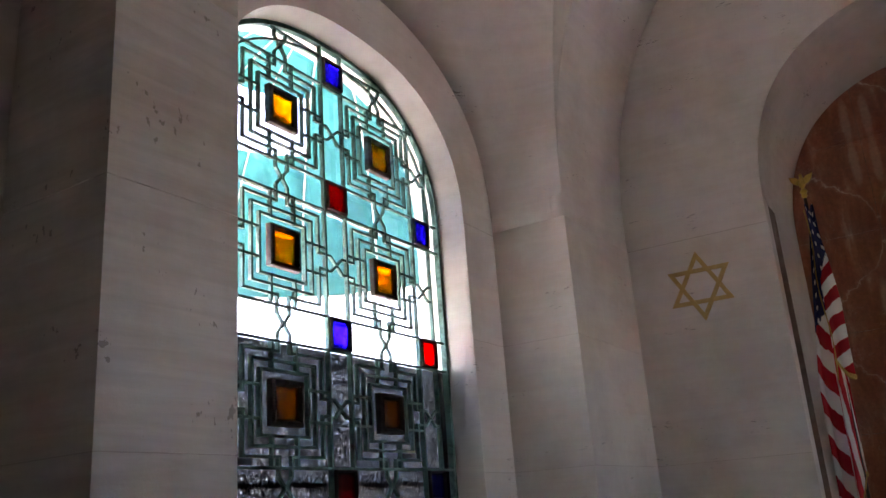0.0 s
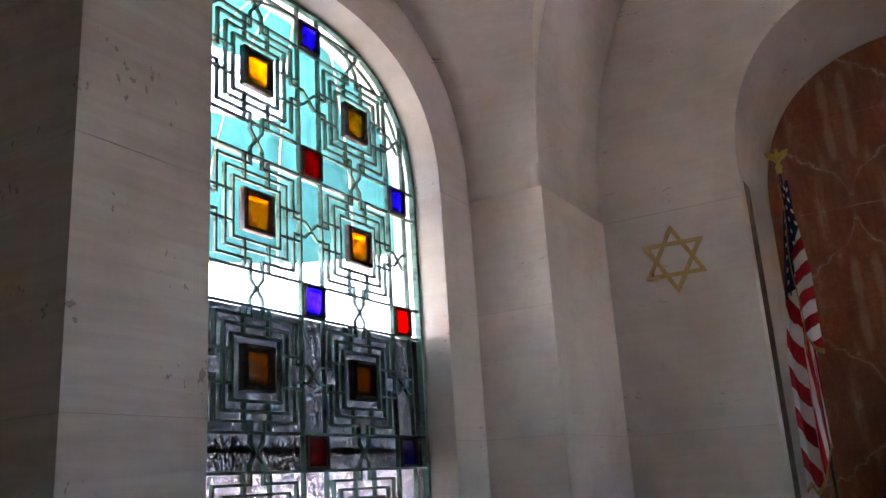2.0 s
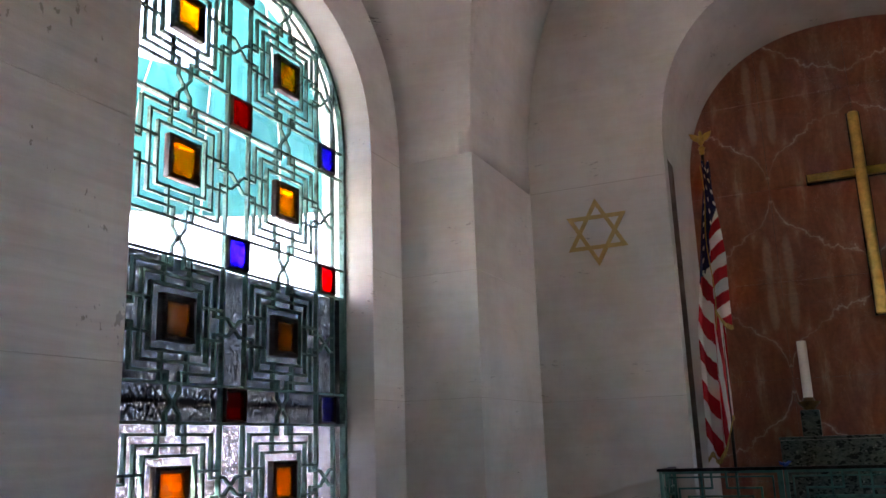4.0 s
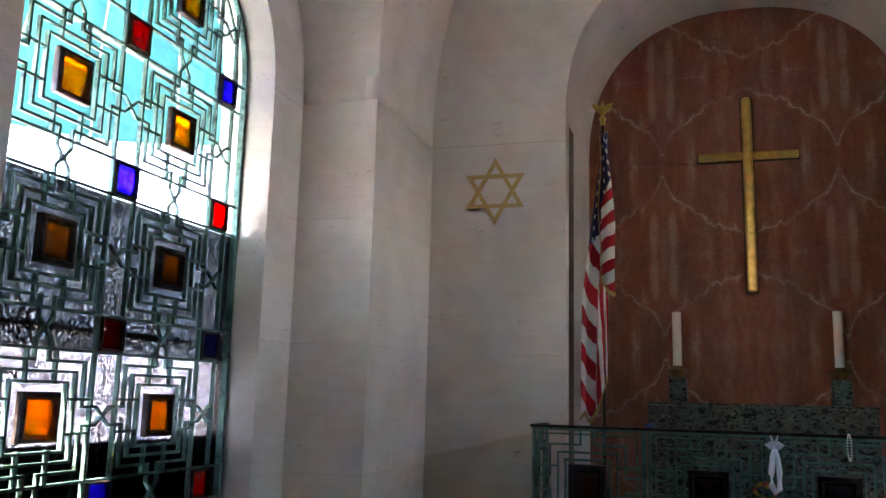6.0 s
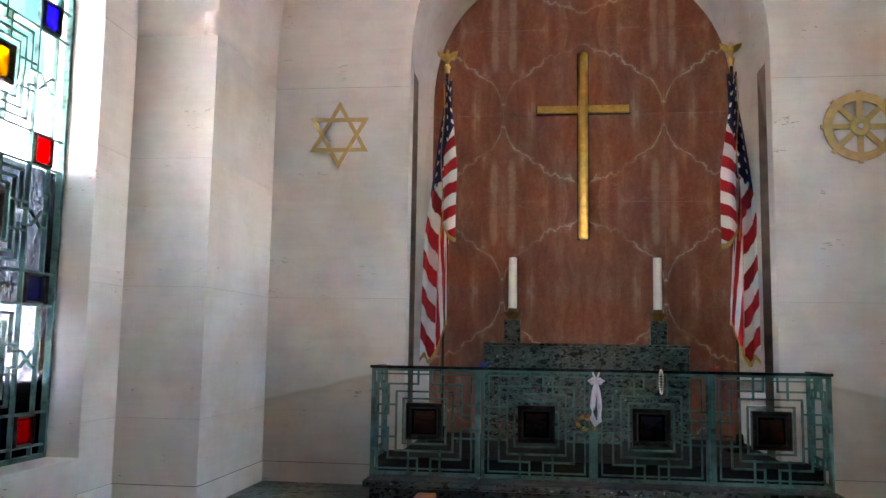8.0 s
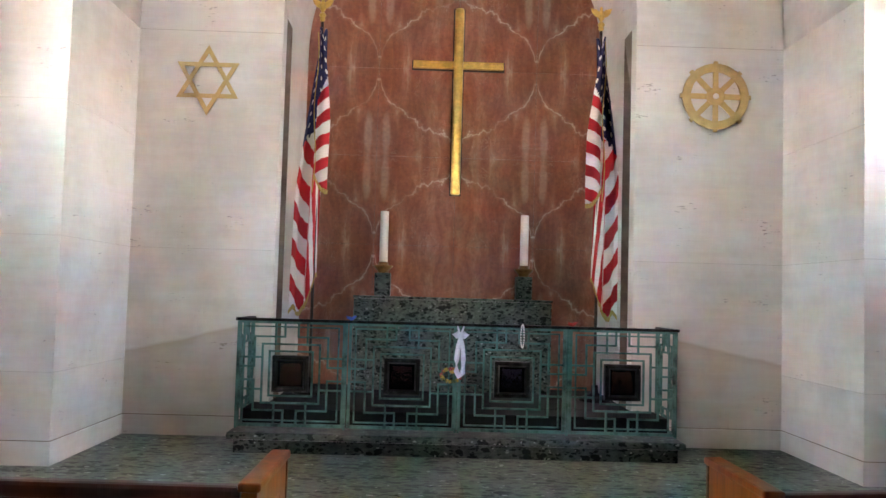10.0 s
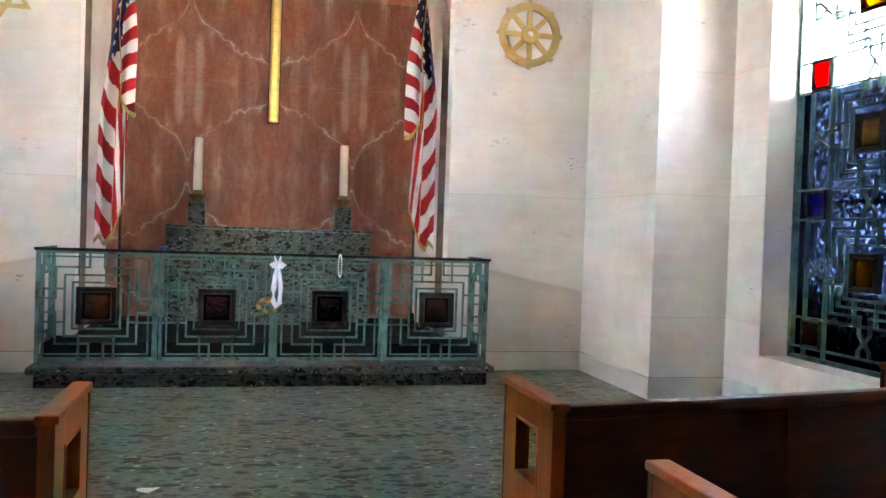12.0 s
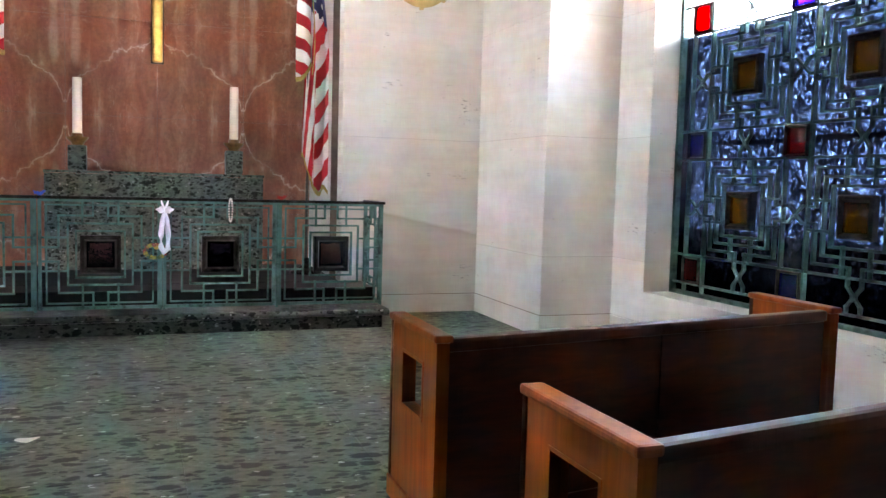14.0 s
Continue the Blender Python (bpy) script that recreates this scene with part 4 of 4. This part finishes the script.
                for lp in fc.loops:
                    lp[uvl].uv = par[lp.vert]
        ends = [tuple(v.co) for v in grid[-1]]
        cl = part(nm, bm, FLAGCLOTH, fl, "", True)
        so = cl.modifiers.new("cloth_thickness", "SOLIDIFY")
        so.thickness = 0.004
        fb = bmesh.new()
        for a, b in zip(ends, ends[1:]):
            top = [fb.verts.new(p) for p in (a, b)]
            bot = [fb.verts.new((p[0], p[1] - 0.012, p[2] - 0.045)) for p in (b, a)]
            fb.faces.new(top + bot)
        frg = part("fringe", fb, FRINGE, fl, "gold bullion fringe")
        so = frg.modifiers.new("fringe_thickness", "SOLIDIFY")
        so.thickness = 0.012
    # cord with tassel
    bm = tube([(side * 0.02 + 0.015 * math.sin(k * 0.5), -0.14, 3.95 - k * 0.085) for k in range(21)], 0.006, 6)
    part("cord", bm, FRINGE, fl, "gold cord")
    return fl


flag(-1.50, 1.35, -1, 1.02, 3)
flag(1.50, 1.35, 1, 1.05, 8)


# ---- pews ----
PEW_U, PEW_V = (0.27, 0.70), (0.565, 0.83)       # the small opening in an end panel


def pew_end_mesh(depth, height):
    """An upright end panel with a small window through it: u along the depth, v up."""
    bm = bmesh.new()
    u0, u1, v0, v1 = depth * PEW_U[0], depth * PEW_U[1], height * PEW_V[0], height * PEW_V[1]
    us, vs = [0, u0, u1, depth], [0.09, v0, v1, height - 0.025]
    for i in range(3):
        for j in range(3):
            if (i, j) == (1, 1):
                continue
            bm.faces.new([bm.verts.new((0, a, b)) for a, b in ((us[i], vs[j]), (us[i + 1], vs[j]), (us[i + 1], vs[j + 1]), (us[i], vs[j + 1]))])
    bmesh.ops.remove_doubles(bm, verts=bm.verts, dist=1e-4)
    got = bmesh.ops.extrude_face_region(bm, geom=list(bm.faces))
    for v in got["geom"]:
        if isinstance(v, bmesh.types.BMVert):
            v.co.x += 0.05
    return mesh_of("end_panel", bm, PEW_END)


DEPTH, HIGH = 0.575, 0.792
END_ME = pew_end_mesh(DEPTH, HIGH)
CAP_ME = mesh_of("end_cap", boxes((-0.012, 0.062, -0.012, DEPTH + 0.012, HIGH - 0.026, HIGH + 0.004), bev=0.01), PEW_END)
PLINTH_ME = mesh_of("plinth", boxes((-0.01, 0.06, -0.01, DEPTH + 0.01, 0, 0.092), bev=0.008), PEW_END)


def pew(length, tilt, side):
    """A pew from the back corner of its aisle end; the ends stay square to the aisle, the seat and back run off at a slant."""
    p = thing("pew", "red mahogany pew with panelled ends, each with a small opening", "pew", "pews")
    c, sn = math.cos(radians(tilt)), math.sin(radians(tilt))
    for along in (0.0, length - 0.05):
        e = part("end_panel", END_ME, None, p)
        e.location = (side * along * c - (0.05 if side < 0 else 0.0), along * sn, 0)
        for nm, me in (("cap", CAP_ME), ("plinth", PLINTH_ME)):
            part(nm, me, None, e)
        u0, u1, v0, v1 = DEPTH * PEW_U[0], DEPTH * PEW_U[1], HIGH * PEW_V[0], HIGH * PEW_V[1]
        bm = boxes((-0.004, 0.054, u0 - 0.012, u0, v0 - 0.012, v1 + 0.012), (-0.004, 0.054, u1, u1 + 0.012, v0 - 0.012, v1 + 0.012),
                   (-0.003, 0.053, u0, u1, v0 - 0.012, v0), (-0.003, 0.053, u0, u1, v1, v1 + 0.012))
        part("opening_bead", bm, PEW_END, e)
        part("edge_strip", boxes((-0.005, 0.055, DEPTH - 0.022, DEPTH + 0.003, 0.093, HIGH - 0.027), bev=0.004), PEW_DARK, e, "darker mahogany edge strip")
    x0, x1 = 0.054, length - 0.056

    def board(nm, *sizes, bev=0.004):
        bm = boxes(*sizes, bev=bev)
        for v in bm.verts:
            # slanted boards keep their depth square to the aisle
            v.co = Vector((side * v.co.x * c, v.co.y + v.co.x * sn, v.co.z))
        return part(nm, bm, PEW_DARK, p)

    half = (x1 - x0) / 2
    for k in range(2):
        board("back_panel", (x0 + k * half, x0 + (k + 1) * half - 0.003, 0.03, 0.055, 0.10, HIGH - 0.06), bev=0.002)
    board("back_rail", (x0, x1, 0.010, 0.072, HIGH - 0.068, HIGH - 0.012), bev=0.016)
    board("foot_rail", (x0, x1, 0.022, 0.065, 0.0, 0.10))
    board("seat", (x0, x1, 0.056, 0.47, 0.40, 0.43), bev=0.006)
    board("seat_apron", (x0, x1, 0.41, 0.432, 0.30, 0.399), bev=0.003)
    for k in (0.33, 0.66):
        xm = x0 + (x1 - x0) * k
        board("bracket", (xm - 0.015, xm + 0.015, 0.07, 0.40, 0.0, 0.399), bev=0.0)
    return p


first = pew(2.225, 8.9, 1)
first.matrix_basis = pose(0.826, -4.824, 0)
copy_thing(first, pose(0.824, -6.147, 0))
pew(2.2, 1.5, -1).location = (-0.812, -4.895, 0)


# ---- small things left at the rail ----
CLOTH = plain("white_satin", (0.72, 0.73, 0.80), 0.5, 0, 0.08, 30, 0.002)


sash = thing("ribbon_garland", "white ribbon garland tied in a bow on the gate", "garland", at=(0.015, -0.045, 1.06))
part("loop", tube([(0.0, 0, -0.02), (-0.018, -0.01, -0.10), (-0.030, -0.015, -0.22), (-0.030, -0.015, -0.32), (-0.006, -0.02, -0.370), (0.026, -0.015, -0.34), (0.030, -0.015, -0.22), (0.020, -0.01, -0.10), (0.004, 0, -0.02)],
                  [0.016, 0.022, 0.025, 0.026, 0.025, 0.025, 0.023, 0.020, 0.015]), CLOTH, sash, "", True)
for s in (-1, 1):
    part("bow_loop", tube([(0, -0.01, -0.015), (s * 0.035, -0.02, 0.012), (s * 0.062, -0.015, 0.0), (s * 0.035, -0.02, -0.02), (0, -0.01, -0.018)], [0.010, 0.020, 0.018, 0.018, 0.010]), CLOTH, sash, "", True)
    part("tail", tube([(0, -0.012, 0.0), (s * 0.02, -0.02, 0.045), (s * 0.028, -0.02, 0.075)], [0.009, 0.010, 0.005]), CLOTH, sash, "", True)
part("knot", turned([(0.008, -0.035), (0.02, -0.025), (0.022, -0.008), (0.012, 0.004)], 10), CLOTH, sash, "", True)

beads = thing("bead_strand", "strand of white beads hung over the rail", "beads", at=(0.568, -0.034, 1.165))
for k in range(26):
    th = 2 * math.pi * k / 26
    ball = turned([(0.002, -0.008), (0.0075, -0.003), (0.0075, 0.003), (0.002, 0.008)], 7)
    part("bead", ball, WAX, beads, "", True).location = (0.015 * math.sin(th), 0, -0.105 + 0.10 * math.cos(th))

lei = thing("flower_lei", "faded yellow and red flower lei hanging on the gate latch", "garland", at=(-0.06, -0.05, 0.72))
rnd = random.Random(5)
petals = [plain("yellow_petals", (0.42, 0.30, 0.05), 0.7), plain("red_petals", (0.35, 0.05, 0.05), 0.7), plain("leaf_green", (0.08, 0.13, 0.05), 0.7)]
for k in range(22):
    th = 2 * math.pi * k / 22
    bm = bmesh.new()
    for j in range(5):
        a = j * 2 * math.pi / 5 + rnd.random()
        c = bm.verts.new((0, -0.006, 0))
        p = [bm.verts.new((0.018 * math.cos(a + d), -0.012 + rnd.uniform(-0.006, 0.006), 0.018 * math.sin(a + d))) for d in (-0.5, 0, 0.5)]
        bm.faces.new([c] + p)
    part("blossom", bm, petals[rnd.choice((0, 0, 1, 2))], lei).location = (0.085 * math.cos(th), rnd.uniform(-0.01, 0.01), 0.055 * math.sin(th) - 0.02)


def paper_flower(x, tone, label):
    fl = thing("paper_flower", label, "flower", at=(x, 0.0, 1.158))
    m = plain("paper_" + tone[0], tone[1], 0.6)
    rr = random.Random(2)
    for k in range(7):
        a = k * 2 * math.pi / 7
        bm = tube([(0, 0, 0), (0.02 * math.cos(a), 0.02 * math.sin(a), 0.02), (0.05 * math.cos(a), 0.03 * math.sin(a), 0.015 + 0.03 * rr.random())], [0.004, 0.012, 0.002], 5)
        part("petal", bm, m, fl)


paper_flower(-0.965, ("blue", (0.03, 0.10, 0.5)), "small blue paper flower lying on the rail")
paper_flower(1.02, ("red", (0.55, 0.03, 0.015)), "small red paper flower lying on the rail")
bm = bmesh.new()
rim = [bm.verts.new((0.055 * math.cos(a) * (1 + 0.2 * math.sin(2 * a)), 0.035 * math.sin(a), 0.003 + 0.012 * abs(math.cos(a)))) for a in [k * math.pi / 8 for k in range(16)]]
bm.faces.new(rim)
scrap = part("paper_scrap", bm, WAX, None, "curled white scrap of paper lying on the floor")
tagged(scrap, "", "paper").location = (-0.72, -3.09, 0.002)
so = scrap.modifiers.new("sheet_thickness", "SOLIDIFY")
so.thickness = 0.002

# ---- outside ----
structure("ground", boxes((-900, 900, -900, 900, -0.6, -0.25)), plain("pale_concrete", (0.55, 0.52, 0.47), 0.9, 0, 0.2, 0.4), "pale sunlit concrete ground", "ground")
HEDGE = plain("hedge_leaves", (0.010, 0.017, 0.007), 0.6, 0, 0.5, 5)
STONE_DARK = plain("dark_lava_stone", (0.018, 0.017, 0.016), 0.8, 0, 0.4, 4, 0.01)
for sgn in (-1, 1):
    xs = sorted((sgn * 4.75, sgn * 5.0))
    structure("planter_wall", boxes((xs[0], xs[1], -7.0, 1.0, -0.25, 0.86), bev=0.01), STONE_DARK, "low dark stone planter wall outside the window", "wall")


def hedge(x, y0, y1, z1, seed, count, size=1.0):
    """A loose hedge of many small leaves with gaps."""
    rr = random.Random(seed)
    verts, faces = [], []
    for _ in range(count):
        c = Vector((x + rr.gauss(0, 0.5), rr.uniform(y0, y1), 0))
        top = z1 * (0.82 + 0.25 * noise.noise(Vector((c.y * 0.7, seed, 0))))
        c.z = -0.25 + (top + 0.25) * rr.random() ** 0.7
        a, b = Vector((rr.gauss(0, 1), rr.gauss(0, 1), rr.gauss(0, 1))).normalized(), Vector((rr.gauss(0, 1), rr.gauss(0, 1), rr.gauss(0, 1)))
        b = (b - a * b.dot(a)).normalized()
        ln, w = size * rr.uniform(0.10, 0.2), size * rr.uniform(0.04, 0.08)
        k = len(verts)
        verts += [c - a * ln, c + b * w, c + a * ln, c - b * w]
        faces.append((k, k + 1, k + 2, k + 3))
    me = bpy.data.meshes.new("hedge")
    me.from_pydata(verts, [], faces)
    me.materials.append(HEDGE)
    return tagged(new("hedge", me), "loose dark green hedge outside the window", "hedge", "", "stuff")


bm = bmesh.new()
for x0, z0, x1, z1 in ((-6.6, -0.26, -9.6, 1.25),):
    vs = [bm.verts.new(p) for p in ((x0, -8, z0), (x0, 16, z0), (x1, 16, z1), (x1, -8, z1), (x1 - 4, -8, z1), (x1 - 4, 16, z1))]
    bm.faces.new(vs[:4])
    bm.faces.new((vs[3], vs[2], vs[5], vs[4]))
    lows = [bm.verts.new((v.co.x, v.co.y, -0.4)) for v in (vs[0], vs[1], vs[5], vs[4])]
    bm.faces.new(lows)
    bm.faces.new((vs[4], vs[5], lows[2], lows[3]))
    bm.faces.new((vs[0], lows[0], lows[1], vs[1]))
    bm.faces.new((vs[0], vs[3], vs[4], lows[3], lows[0]))
    bm.faces.new((vs[1], lows[1], lows[2], vs[5], vs[2]))
structure("gravel_bank", bm, plain("white_gravel", (0.62, 0.60, 0.57), 0.9, 0, 0.25, 6, 0.02), "sunlit bank of white gravel outside the window", "ground")
hedge(-11.0, -7.0, 14.0, 4.4, 1, 14000)
# far east hedge added to cut the low sky and shape the pier light
hedge(34.0, -14.0, 46.0, 5.6, 2, 12000, 2.2)


def awning(sgn, torn):
    """A quarter-dome cloth awning over a side window."""
    aw = thing("dome_awning", "teal cloth dome awning on thin ribs over the window", "awning", "window awnings")
    cx, cy, cz, rx, ry, rz = XO + 0.02, -2.6, 3.62 if sgn < 0 else 3.85, 2.0, 1.75, 2.1
    nu = 32
    pt = lambda a, e: (sgn * (cx + rx * math.sin(a) * math.cos(e)), cy - ry * math.cos(a) * math.cos(e), cz + rz * math.sin(e))
    for g in range(8):
        bm = bmesh.new()
        vs = [[bm.verts.new(pt(math.pi * (g + i / 4) / 8, math.pi / 2 * j / 16)) for j in range(17)] for i in range(5)]
        for i in range(4):
            for j in range(16):
                if torn and g in (4, 5) and 6 < j < 10:
                    continue
                bm.faces.new((vs[i][j], vs[i + 1][j], vs[i + 1][j + 1], vs[i][j + 1]))
        bmesh.ops.remove_doubles(bm, verts=bm.verts, dist=1e-4)
        ob = part("gore", bm, TEAL, aw, "", True)
        so = ob.modifiers.new("cloth_thickness", "SOLIDIFY")
        so.thickness = 0.006
    for g in range(9):
        part("rib", tube([pt(math.pi * g / 8, math.pi / 2 * j / 16) for j in range(16)], 0.012, 6), WAX, aw, "", True)
    part("rim", tube([pt(math.pi * i / 32, 0) for i in range(33)], 0.015, 6), WAX, aw, "", True)
    return aw


awning(-1, True)
awning(1, False)

# ---- slabs of floor and apse, last ----
rnd = random.Random(11)
cache = {}


def slab(name, size, mat, parent, at, flat):
    if (name, size) not in cache:
        w, h = size
        d = (-w / 2, w / 2, -h / 2, h / 2, -0.010, 0.0) if flat else (-w / 2, w / 2, -0.012, 0.0, -h / 2, h / 2)
        cache[(name, size)] = mesh_of(name, boxes(d, bev=0.0015), mat)
    ob = part(name, cache[(name, size)], None, parent)
    ob.location = at
    return ob


SW, SD = 0.88, 0.88
for i in range(10):
    for j in range(12):
        x, y = -3.96 + i * SW, YB - 0.44 - j * SD
        slab("floor_slab", (SW - 0.003, SD - 0.003), FLOOR, floor, (x, y, rnd.uniform(0, 0.0006)), True)
for i in range(4):
    for j in range(6):
        x, z = -1.405 + i * 0.937, 0.405 + 1.05 * j
        slab("marble_slab", (0.9345, 1.0475), MARBLE, marble, (x, YM - 0.022 - rnd.uniform(0, 0.001), z), False)
